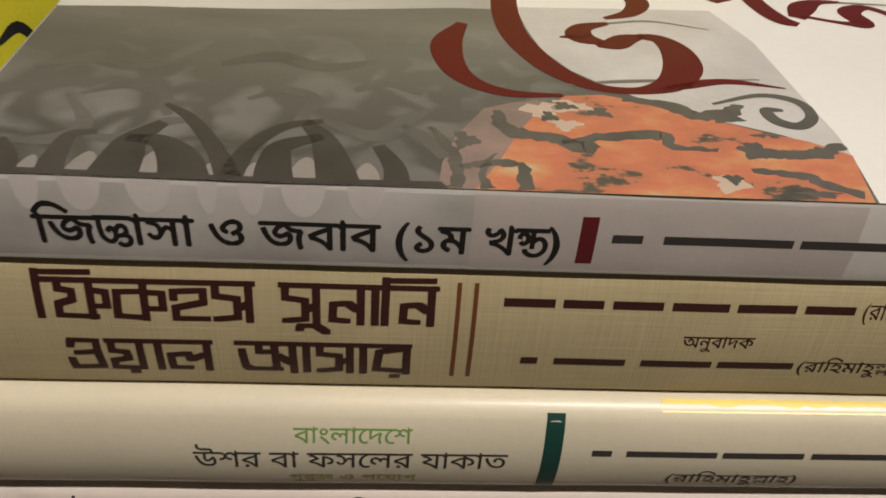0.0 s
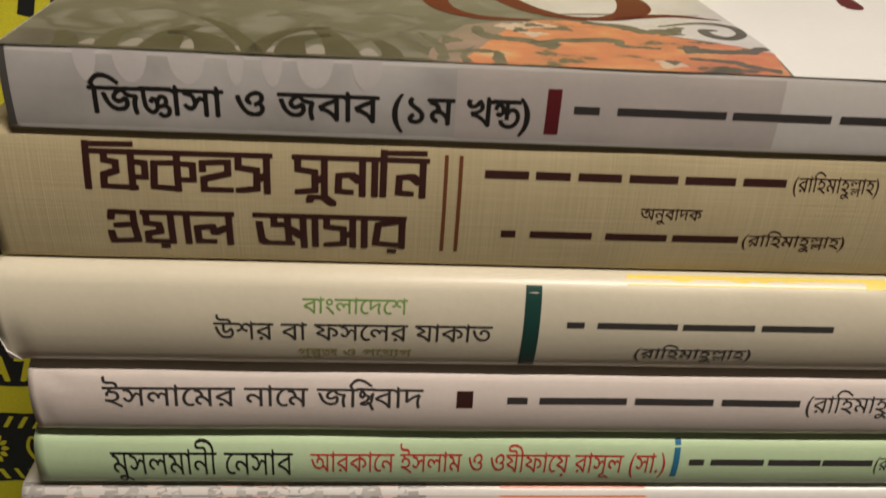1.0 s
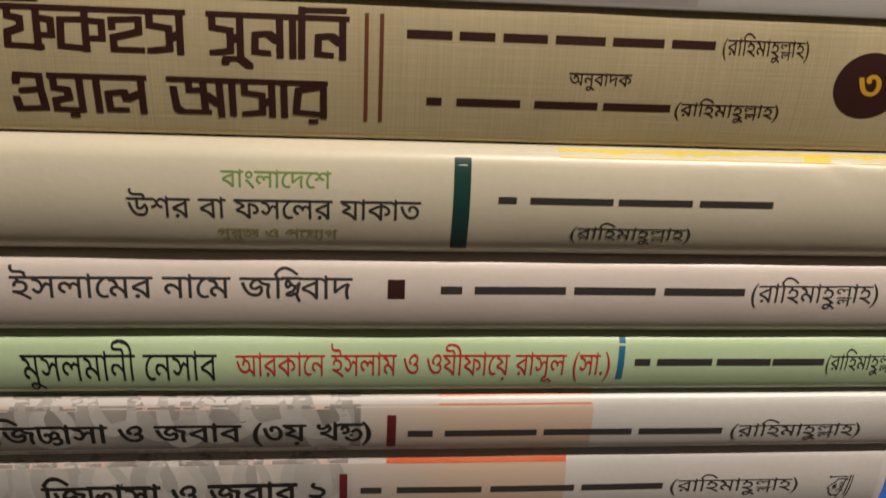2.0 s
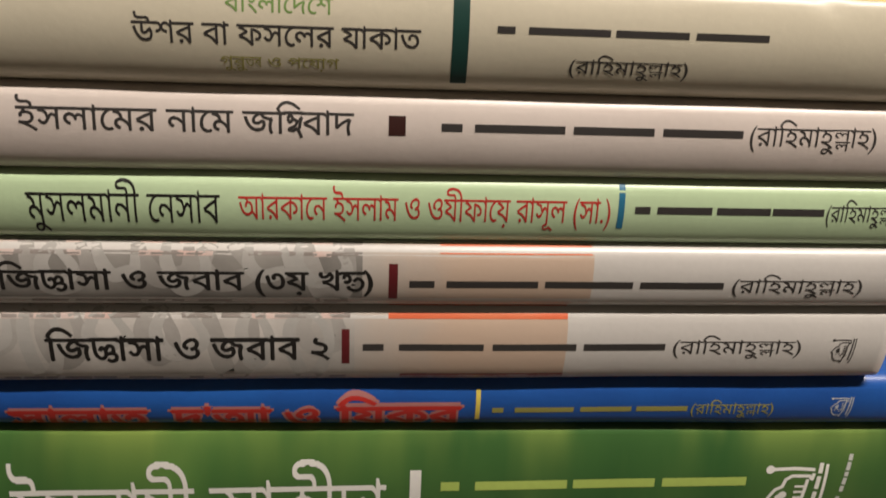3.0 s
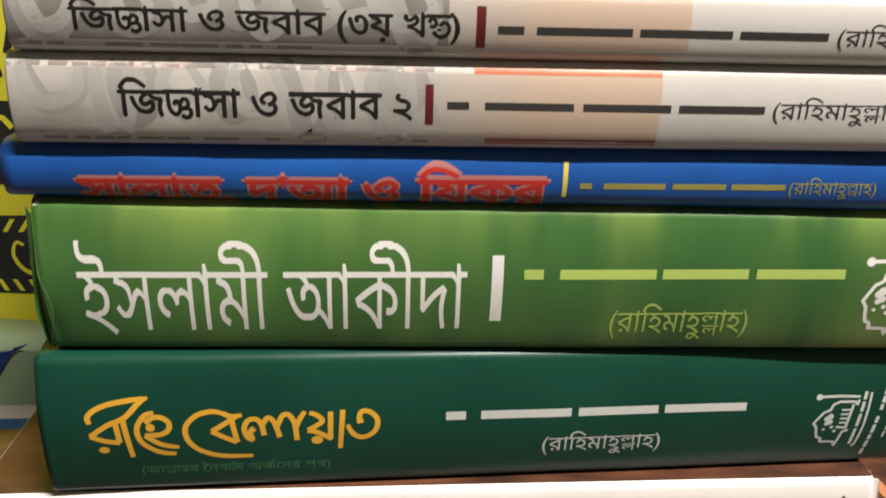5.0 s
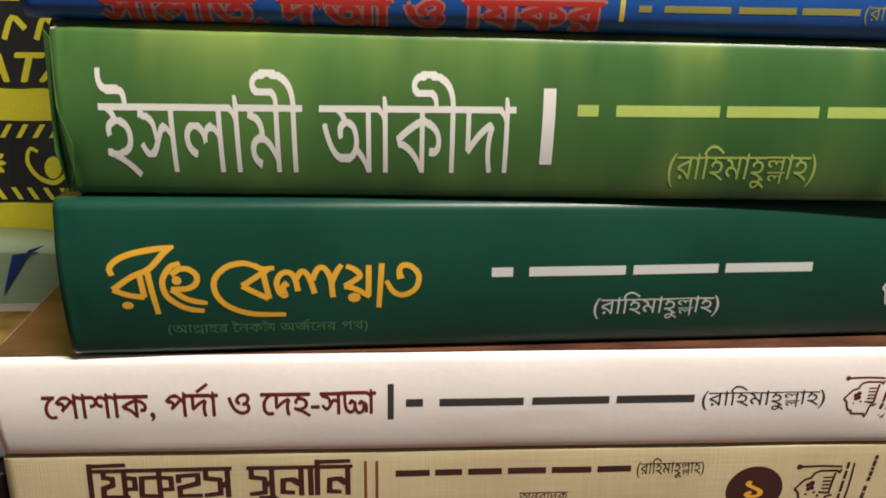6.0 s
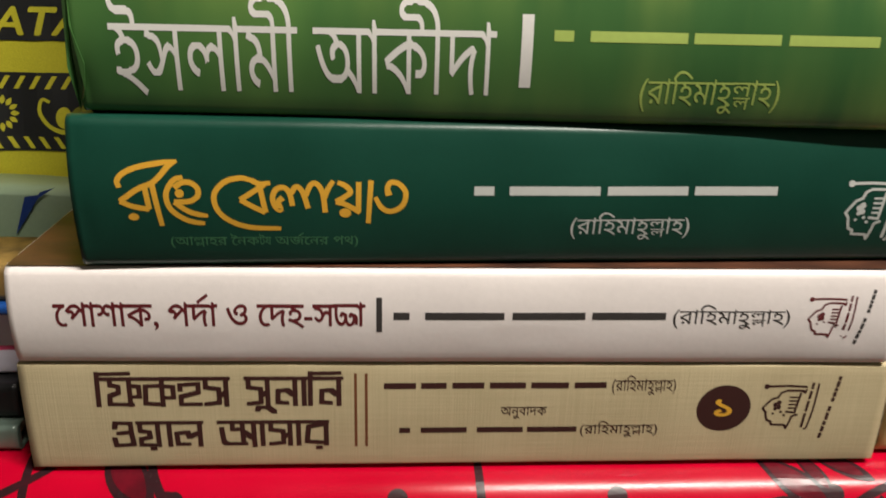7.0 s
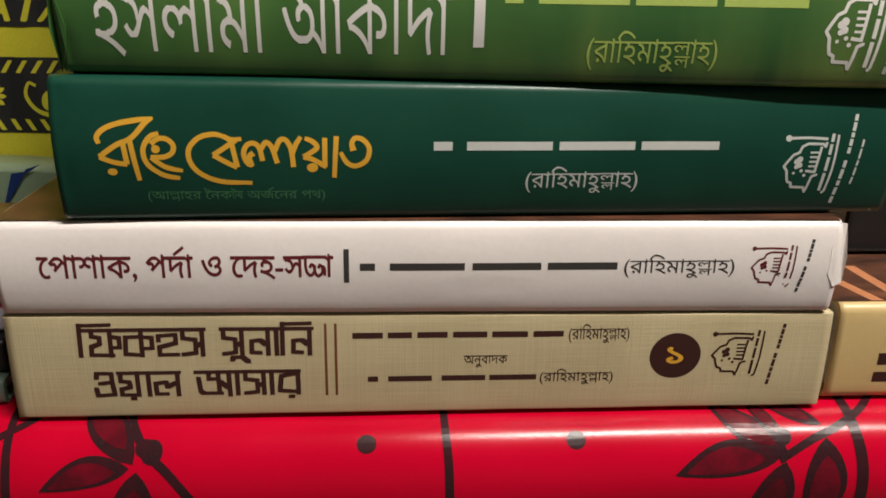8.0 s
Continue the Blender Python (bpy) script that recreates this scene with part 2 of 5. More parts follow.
M_PURPLEGREY = material("purple_grey_print", (0.085, 0.076, 0.078), 0.38, 0.05, second=(0.14, 0.13, 0.128), cloud=160, mix=0.35, stretch=(1, 0.3, 1), coat=0.12)
M_TRACERY = material("tracery_print", (0.046, 0.041, 0.038), 0.38, 0.05, second=(0.085, 0.077, 0.072), cloud=70, mix=0.5, coat=0.12)
M_PALEPATCH = material("pale_cloud_print", (0.66, 0.645, 0.63), 0.38, 0.05, second=(0.54, 0.525, 0.51), cloud=60, mix=0.4, coat=0.12)
M_MIST = faded_print("pale_mist_print", (0.70, 0.685, 0.66), (0.42, 0.41, 0.39), 0.02, 0.09)
M_DARKART = material("dark_ornament_print", (0.065, 0.06, 0.056), 0.38, 0.05, second=(0.11, 0.10, 0.095), cloud=60, mix=0.4, coat=0.12)
M_PETAL = material("pale_ornament_print", (0.31, 0.282, 0.27), 0.38, 0.05, coat=0.12)
M_ORANGE = material("orange_print", (0.72, 0.12, 0.045), 0.38, 0.04, second=(0.70, 0.20, 0.09), cloud=45, mix=0.3, coat=0.12)
M_PINKART = material("pink_ornament_print", (0.66, 0.43, 0.38), 0.38, 0.04, second=(0.60, 0.52, 0.48), cloud=90, mix=0.5, coat=0.12)
M_SHADOWART = material("taupe_ornament_print", (0.235, 0.205, 0.185), 0.38, 0.05, second=(0.34, 0.30, 0.28), cloud=80, mix=0.4, coat=0.12)
M_LOOPDARK = material("soft_grey_ornament_print", (0.33, 0.31, 0.29), 0.38, 0.04, second=(0.43, 0.405, 0.38), cloud=70, mix=0.5, coat=0.12)
M_LOOPPALE = material("soft_pale_ornament_print", (0.49, 0.465, 0.44), 0.38, 0.04, second=(0.40, 0.39, 0.37), cloud=70, mix=0.5, coat=0.12)
M_OUTLINE = material("pale_red_outline_ink", (0.50, 0.20, 0.19), 0.45, 0.04, bump=0)
M_PALELOBE = material("pale_spine_lobe_print", (0.64, 0.60, 0.585), 0.38, 0.04, second=(0.58, 0.53, 0.52), cloud=60, mix=0.4, coat=0.12)
M_DUSKPINK = material("dusky_pink_print", (0.36, 0.245, 0.215), 0.38, 0.05, second=(0.20, 0.165, 0.15), cloud=90, mix=0.5, coat=0.12)
M_PEACHFADE = faded_print("peach_fade_print", (0.50, 0.465, 0.43), (0.60, 0.45, 0.35), 0.086, 0.116)
M_PEACH = material("peach_print", (0.60, 0.47, 0.38), 0.38, 0.03, coat=0.12)
M_REDBROWN = material("red_brown_print", (0.36, 0.09, 0.05), 0.4, 0.05, coat=0.2)
M_YELLOW = material("yellow_print", (0.85, 0.52, 0.03), 0.4, 0.05, second=(0.85, 0.34, 0.05), cloud=40, mix=0.25, coat=0.2)
M_LIGHTYELLOW = material("pale_yellow_print", (0.85, 0.66, 0.12), 0.4, 0.05, coat=0.2)
M_MINT = material("mint_print", (0.40, 0.62, 0.30), 0.4, 0.05, coat=0.2)
M_BROWNART = material("brown_cover_print", (0.16, 0.06, 0.03), 0.35, 0.1, second=(0.04, 0.02, 0.015), cloud=45, mix=0.4, stretch=(1, 3, 1), coat=0.12)
M_RAY = material("orange_ray_print", (0.55, 0.22, 0.10), 0.35, 0.1, coat=0.2)
M_BLACKINK = material("black_ink", (0.014, 0.012, 0.011), 0.45, 0.05, bump=0)
M_BROWNINK = material("dark_brown_ink", (0.045, 0.012, 0.010), 0.45, 0.05, bump=0)
M_MAROONINK = material("maroon_ink", (0.13, 0.012, 0.016), 0.45, 0.05, bump=0)
M_TANINK = material("brown_line_ink", (0.17, 0.055, 0.02), 0.45, 0.05, bump=0)
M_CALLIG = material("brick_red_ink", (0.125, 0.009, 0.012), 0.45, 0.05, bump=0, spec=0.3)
M_REDINK = material("red_ink", (0.56, 0.035, 0.028), 0.45, 0.05, bump=0)
M_GREYINK = material("grey_ink", (0.045, 0.04, 0.038), 0.45, 0.05, bump=0)
M_WHITEINK = material("white_ink", (0.86, 0.84, 0.80), 0.45, 0.03, bump=0)
M_PALEINK = material("pale_grey_ink", (0.60, 0.61, 0.58), 0.45, 0.03, bump=0)
M_LIMEINK = material("lime_ink", (0.46, 0.60, 0.14), 0.45, 0.05, bump=0)
M_GOLDINK = material("golden_ink", (0.80, 0.42, 0.04), 0.45, 0.05, bump=0)
M_OLIVEINK = material("olive_ink", (0.36, 0.33, 0.09), 0.45, 0.05, bump=0)
M_GREENINK = material("leaf_green_ink", (0.19, 0.33, 0.09), 0.45, 0.05, bump=0)
M_FAINTGREEN = material("faint_green_ink", (0.06, 0.22, 0.10), 0.45, 0.05, bump=0)
M_TEALINK = material("dark_teal_ink", (0.008, 0.055, 0.045), 0.45, 0.05, bump=0)
M_BLUEINK = material("blue_ink", (0.02, 0.17, 0.30), 0.45, 0.05, bump=0)
M_CLOTH = material("red_plastic_cloth", (0.50, 0.001, 0.022), 0.19, 0.04, second=(0.42, 0.001, 0.017), grain=900, bump=0.012, cloud=20, mix=0.4, coat=0.0, spec=0.2)
M_CLOTHDARK = material("charcoal_cloth_print", (0.020, 0.010, 0.012), 0.25, 0.1, second=(0.045, 0.008, 0.012), cloud=160, mix=0.5, bump=0.012, spec=0.2)
M_CLOTHMAROON = material("maroon_cloth_print", (0.16, 0.004, 0.014), 0.2, 0.1, second=(0.045, 0.006, 0.009), cloud=140, mix=0.6, bump=0.012, spec=0.2)
M_SACK = material("yellow_woven_sack", (0.66, 0.60, 0.03), 0.55, 0.12, second=(0.54, 0.50, 0.025), grain=1500, bump=0.06, cloud=18)
M_SACKBLACK = material("black_sack_print", (0.012, 0.013, 0.014), 0.5, 0.1, grain=1500, bump=0.06)
M_PACKET = material("pale_green_packet", (0.42, 0.55, 0.38), 0.35, 0.05, second=(0.36, 0.50, 0.33), cloud=20, coat=0.2)
M_PACKETBLUE = material("blue_packet_print", (0.02, 0.06, 0.30), 0.4, 0.05)
M_BLACKBOOK = material("black_cover", (0.012, 0.012, 0.013), 0.4, 0.05)
M_SILVER = material("grey_green_plastic", (0.16, 0.22, 0.18), 0.25, 0.05, coat=0.4)
M_LILAC = material("lilac_white_paper", (0.66, 0.62, 0.72), 0.6, 0.03)
M_PINKLINE = material("pink_ink", (0.75, 0.08, 0.20), 0.5, 0.03, bump=0)
M_WALL = material("wall_paint", (0.38, 0.36, 0.31), 0.8, 0.04, grain=120, cloud=3)
M_CEIL = material("ceiling_paint", (0.55, 0.53, 0.49), 0.85, 0.03, grain=120, cloud=3)
M_FLOOR = material("cement_floor", (0.13, 0.12, 0.105), 0.7, 0.12, grain=150, cloud=4)
M_WOOD = material("brown_wood", (0.20, 0.10, 0.045), 0.5, 0.2, second=(0.12, 0.055, 0.025), grain=400, cloud=30, stretch=(1, 12, 12))
M_LAMPBODY = material("lamp_body", (0.7, 0.7, 0.68), 0.4, 0.03)
M_GLOW = bpy.data.materials.new("lamp_diffuser")
M_GLOW.use_nodes = True
M_GLOW.node_tree.nodes["Principled BSDF"].inputs["Emission Color"].default_value = (1.0, 0.93, 0.82, 1)
M_GLOW.node_tree.nodes["Principled BSDF"].inputs["Emission Strength"].default_value = 12.0


# ---- mesh helpers ----
def part(name, bm, mat, parent, label="", smooth=False):
    me = bpy.data.meshes.new(name)
    bm.to_mesh(me)
    bm.free()
    if mat:
        me.materials.append(mat)
    if smooth:
        for p in me.polygons:
            p.use_smooth = True
    ob = new(name, me)
    if parent:
        ob.parent = parent
    if label:
        tagged(ob, label)
    return ob


def thing(name, place, label, category, group="", yaw=0.0):
    ob = new(name)
    ob.matrix_world = pose(*place, 0, 0, yaw)
    ob.empty_display_size = 0.02
    return tagged(ob, label, category, group)


def box_bm(x0, x1, y0, y1, z0, z1, bevel=0.0, seg=2):
    bm = bmesh.new()
    bmesh.ops.create_cube(bm, size=1)
    for v in bm.verts:
        v.co = Vector((x0 + (v.co.x + 0.5) * (x1 - x0), y0 + (v.co.y + 0.5) * (y1 - y0), z0 + (v.co.z + 0.5) * (z1 - z0)))
    if bevel:
        bmesh.ops.bevel(bm, geom=bm.edges[:], offset=bevel, segments=seg, profile=0.5, affect="EDGES")
    return bm


def wob(x, z, seed):
    """Small unevenness of a book's spine, in metres."""
    return 0.00022 * noise.noise(Vector((x * 28, z * 45, seed))) + 0.00004 * noise.noise(Vector((x * 90, z * 90, seed + 7)))


class Spine:
    """A book's spine: where its front surface lies, in the book's own space (x along, y in, z up)."""

    def __init__(self, length, thick, radius, bulge, seed, dents=(), fall=(0.0, 0.0)):
        self.dents, self.fall = dents, fall
        self.length, self.thick, self.radius, self.bulge, self.seed = length, thick, radius, bulge, seed

    def rows(self, x):
        """Heights of the lower and upper edge at x: a book's edges may run slightly out of level."""
        return self.fall[0] * (x - self.length / 2), self.thick + self.fall[1] * (x - self.length / 2)

    def lay(self, p):
        """Moves a point of the level book to where the edges put it."""
        lo, hi = self.rows(p.x)
        return Vector((p.x, p.y, lo + p.z * (hi - lo) / self.thick))

    def depth(self, x, z):
        lo, hi = self.rows(x)
        z = (z - lo) * self.thick / (hi - lo)
        d = max(0.0, min(z, self.thick - z))
        r = min(self.radius, self.thick / 2)
        corner = r - math.sqrt(max(0.0, r * r - (r - d) ** 2)) if d < r else 0.0
        s = 2 * z / self.thick - 1
        return corner + self.bulge * s * s

    def at(self, x, z, lift=0.0):
        dent = sum(d * math.exp(-((x - cx) / rx) ** 2 - ((z - cz - k * (x - cx)) / rz) ** 2) for cx, cz, rx, rz, d, k in self.dents)
        return Vector((x, self.depth(x, z) + wob(x, z, self.seed) + dent - lift, z))


def shell_bm(sp, deep, board, rise=0.0):
    """Cover boards and spine as one bent sheet with thickness."""
    t, r = sp.thick, min(sp.radius, sp.thick / 2)
    zs = [r * (1 - math.cos(a * math.pi / 10)) for a in range(6)]
    inner_zs = [r + (t - 2 * r) * k / 10 for k in range(1, 10)]
    zs = zs + inner_zs + [t - z for z in reversed(zs)]
    nx = 160 if sp.dents else 100
    xs = [sp.length * k / nx for k in range(nx + 1)]
    bm = bmesh.new()
    rows = []
    for x in xs:
        outer = [Vector((x, deep, 0)), Vector((x, 0.011, 0.0)), Vector((x, 0.008, 0.0004))] + [sp.at(x, sp.lay(Vector((x, 0, z))).z) for z in zs]
        outer += [Vector((x, 0.008, t + rise * 0.008 - (0.0004 if board > 0.001 else 0.0))), Vector((x, 0.011, t + rise * 0.011)), Vector((x, deep, t + rise * deep))]
        edge0, edge1 = sp.rows(x)
        for p in outer[3:3 + len(zs)]:
            p.z = (p.z - edge0) * t / (edge1 - edge0)
        inner = []
        for p in outer:
            zi = max(p.z, board) if p.z < t / 2 else min(p.z, t + max(0.0, rise * p.y)) - board
            yi = p.y if p.y > 0.0075 else max(p.y + board, 0.002)
            inner.append(Vector((x, yi, zi)))
        rows.append(([bm.verts.new(sp.lay(p)) for p in outer], [bm.verts.new(sp.lay(p)) for p in inner]))
    n = len(rows[0][0])
    for (o0, i0), (o1, i1) in zip(rows, rows[1:]):
        for k in range(n - 1):
            bm.faces.new((o0[k], o1[k], o1[k + 1], o0[k + 1]))
            bm.faces.new((i0[k], i0[k + 1], i1[k + 1], i1[k]))
        bm.faces.new((o0[0], i0[0], i1[0], o1[0]))
        bm.faces.new((o0[-1], o1[-1], i1[-1], i0[-1]))
    for o, i in (rows[0], rows[-1]):
        for k in range(n - 1):
            bm.faces.new((o[k], o[k + 1], i[k + 1], i[k]))
    bmesh.ops.recalc_face_normals(bm, faces=bm.faces[:])
    return bm


# ---- lettering ----
@functools.lru_cache(maxsize=None)
def outlines(body):
    """The closed outlines of a piece of lettering, as lists of points."""
    cu = bpy.data.curves.new("lettering", "FONT")
    cu.body, cu.resolution_u, cu.fill_mode = body, 4, "NONE"
    ob = new("lettering", cu)
    me = bpy.data.meshes.new_from_object(ob.evaluated_get(bpy.context.evaluated_depsgraph_get()))
    bpy.data.objects.remove(ob)
    bpy.data.curves.remove(cu)
    follow = {}
    for e in me.edges:
        a, b = e.vertices
        follow.setdefault(a, []).append(b)
        follow.setdefault(b, []).append(a)
    seen, loops = set(), []
    for start in range(len(me.vertices)):
        if start in seen or len(follow.get(start, ())) != 2:
            continue
        loop, here = [start], start
        seen.add(start)
        while True:
            nxt = [q for q in sorted(follow[here], key=lambda q: (q != here + 1, q)) if q not in seen]
            if not nxt:
                break
            here = nxt[0]
            seen.add(here)
            loop.append(here)
        loops.append([Vector((me.vertices[k].co.x, me.vertices[k].co.y, 0)) for k in loop])
    bpy.data.meshes.remove(me)
    return [q for q in loops if len(q) > 2]


def fill_outlines(bm, loops, place, bold=0.0, step=0.02):
    """Fills outlines in thin level strips wherever they wind round a point, so that crossing pen strokes join."""
    shifts = [(0, 0)] if not bold else [(0, 0), (bold, 0), (-bold, 0), (0, bold), (0, -bold)]
    edges = []
    for dx, dy in shifts:
        for q in loops:
            for a, b in zip(q, q[1:] + q[:1]):
                if abs(a.y - b.y) > 1e-7:
                    edges.append((a.x + dx, a.y + dy, b.x + dx, b.y + dy))
    lo, hi = min(min(e[1], e[3]) for e in edges), max(max(e[1], e[3]) for e in edges)
    rows = max(4, int((hi - lo) / step))
    h = (hi - lo) / rows
    for r in range(rows):
        y0, y1 = lo + r * h, lo + (r + 1) * h
        ym = (y0 + y1) / 2
        hits = []
        for xa, ya, xb, yb in edges:
            if (ya > ym) != (yb > ym):
                k = (xb - xa) / (yb - ya)
                xm = xa + k * (ym - ya)
                slope = max(-1.5, min(1.5, k)) * h / 2
                hits.append((xm, slope, 1 if yb > ya else -1))
        hits.sort()
        wind, start = 0, None
        for xm, slope, way in hits:
            if wind == 0:
                start = (xm, slope)
            wind += way
            if wind == 0 and xm - start[0] > 1e-4:
                bm.faces.new([bm.verts.new((*place(u, w), 0)) for u, w in ((start[0] - start[1], y0), (xm - slope, y0), (xm + slope, y1), (start[0] + start[1], y1))])


# joined letters that the font does not join: advance, then pen strokes under a headline at 0.6
JOINED = {}
JOINED["\u099c\u099e"] = (0.86, [(.08, .58), (.09, .36), (.14, .16), (.30, .05), (.44, .12), (.46, .28), (.34, .38), (.26, .28)], [(.44, .26), (.55, .42), (.70, .40), (.72, .26), (.58, .20), (.50, .20)], [(.66, .22), (.80, .16), (.78, .02), (.62, -.03), (.50, .04)])
JOINED["\u09a3\u09a1"] = (0.80, [(.06, .40), (.12, .52), (.26, .50), (.30, .36), (.18, .28), (.10, .34)], [(.42, .60), (.42, .16)], [(.42, .32), (.58, .42), (.74, .34), (.76, .16), (.62, .02), (.42, .0), (.26, .08), (.24, .16)])
JOINED["\u0999\u0997"] = (0.62, [(.10, .44), (.18, .34), (.28, .44), (.18, .54), (.10, .44)], [(.28, .44), (.44, .36), (.36, .24), (.14, .14), (.30, .10), (.44, .16), (.54, .02), (.60, -.10)], [(.50, .36), (.60, .48), (.56, .36), (.52, .16)])
JOINED["\u099c\u099c"] = (0.94, [(.08, .58), (.08, .34), (.14, .14), (.30, .05), (.44, .14), (.46, .30), (.34, .38), (.26, .28)], [(.48, .36), (.50, .14), (.64, .03), (.80, .12), (.82, .28), (.70, .36), (.64, .26)], [(.82, .34), (.92, .24), (.92, .04)])


def letters(body, bold=0.0):
    """Flat lettering from the font's glyphs in written order; [ab] sets joined letters narrow, ^ sets the hook above the last letter."""
    bm = bmesh.new()
    x = 0.0
    for piece in body.replace("[", "\n[").replace("]", "]\n").replace("^", "\n^\n").split("\n"):
        if not piece:
            continue
        if piece == "^":
            stroke(bm, [(x - 0.36, 0.68), (x - 0.02, 0.90)], 0.08 + bold, 1)
            continue
        joined = piece[0] == "["
        piece = piece.strip("[]")
        if piece == "\u09b2\u09b2":
            for wide, squash, foot in ((0.95, 0.62, 0.236), (0.8, 0.55, -0.14)):
                fill_outlines(bm, outlines(piece[0]), lambda u, w: (x + u * wide + (0.95 - wide) * 0.7, foot + w * squash), bold)
            x += 0.95 * 0.731
            continue
        if piece in JOINED:
            wide, *lines = JOINED[piece]
            wide, lines = wide * 0.78, [[(u * 0.78, w) for u, w in line] for line in lines]
            for k, line in enumerate([[(-0.04, 0.605), (wide + 0.04, 0.605)], *lines]):
                had = len(bm.verts)
                stroke(bm, [(x + u, w) for u, w in line], 0.075 + 1.6 * bold, 5 if len(line) > 2 else 1)
                bm.verts.ensure_lookup_table()
                for v in bm.verts[had:]:
                    v.co.z = 0.003 * (k + 1)
            x += wide
            continue
        narrow = 0.62 if joined else 1.0
        if piece.strip():
            fill_outlines(bm, outlines(piece), lambda u, w: (x + u * narrow, w), bold)
        x += narrow * (max(p.x for q in outlines(piece + "\u0995") for p in q) - 0.817)
    return bm


def fit_letters(bm, x0, x1, z_head, z_base, squash=1.0):
    """Scales lettering to its place: headline at z_head, foot at z_base."""
    lo, hi = min(v.co.x for v in bm.verts), max(v.co.x for v in bm.verts)
    k, h = (x1 - x0) / (hi - lo), (z_head - z_base) / 0.622
    for v in bm.verts:
        if v.co.y > 0.66:
            v.co.y = 0.66 + (v.co.y - 0.66) * squash
        elif v.co.y < 0:
            v.co.y *= 0.4 + 0.6 * squash
        v.co = Vector((x0 + (v.co.x - lo) * k, z_base + v.co.y * h, v.co.z))
    return bm


def poly(bm, points):
    return bm.faces.new([bm.verts.new((p[0], p[1], 0)) for p in points])


def rect(bm, x0, x1, z0, z1):
    poly(bm, ((x0, z0), (x1, z0), (x1, z1), (x0, z1)))


def shape_rect(x0, x1, z0, z1):
    bm = bmesh.new()
    rect(bm, x0, x1, z0, z1)
    return bm


def ellipse_bm(x, z, rx, rz, top):
    """An ellipse cut off at a height."""
    bm = bmesh.new()
    disc(bm, x, z, rx, rz, 24)
    for v in bm.verts:
        v.co.y = min(v.co.y, top)
    bmesh.ops.remove_doubles(bm, verts=bm.verts[:], dist=1e-4)
    return bm


def disc(bm, x, z, rx, rz=None, n=28):
    rz = rz or rx
    poly(bm, [(x + rx * math.cos(2 * math.pi * k / n), z + rz * math.sin(2 * math.pi * k / n)) for k in range(n)])


def smooth_line(points, steps=6):
    """Catmull-Rom through points of two or three numbers."""
    p = [Vector(q) for q in points]
    p = [2 * p[0] - p[1]] + p + [2 * p[-1] - p[-2]]
    out = []
    for a, b, c, d in zip(p, p[1:], p[2:], p[3:]):
        for k in range(steps):
            t = k / steps
            out.append(0.5 * ((2 * b) + (c - a) * t + (2 * a - 5 * b + 4 * c - d) * t * t + (3 * b - a - 3 * c + d) * t ** 3))
    return out + [p[-2]]


def stroke(bm, points, width, steps=6, taper=0.0):
    """A pen stroke in the plane; a third number of a point scales its width there."""
    line = smooth_line([(q[0], q[1], q[2] if len(q) > 2 else 1.0) for q in points], steps)
    left, right = [], []
    for k, q in enumerate(line):
        a, b = line[max(0, k - 1)], line[min(len(line) - 1, k + 1)]
        d = Vector((b.x - a.x, b.y - a.y))
        d = d.normalized() if d.length > 1e-9 else Vector((1, 0))
        s = k / (len(line) - 1)
        w = width * 0.5 * max(0.08, q.z) * (1 - taper * s)
        left.append(bm.verts.new((q.x - d.y * w, q.y + d.x * w, 0)))
        right.append(bm.verts.new((q.x + d.y * w, q.y - d.x * w, 0)))
    for k in range(len(line) - 1):
        bm.faces.new((right[k], right[k + 1], left[k + 1], left[k]))


def slice_bm(bm, axis, step):
    lo, hi = min(v.co[axis] for v in bm.verts), max(v.co[axis] for v in bm.verts)
    no = Vector((0, 0, 0))
    no[axis] = 1
    k = math.floor(lo / step) + 1
    while k * step < hi:
        bmesh.ops.bisect_plane(bm, geom=bm.verts[:] + bm.edges[:] + bm.faces[:], dist=1e-7, plane_co=no * (k * step), plane_no=no)
        k += 1


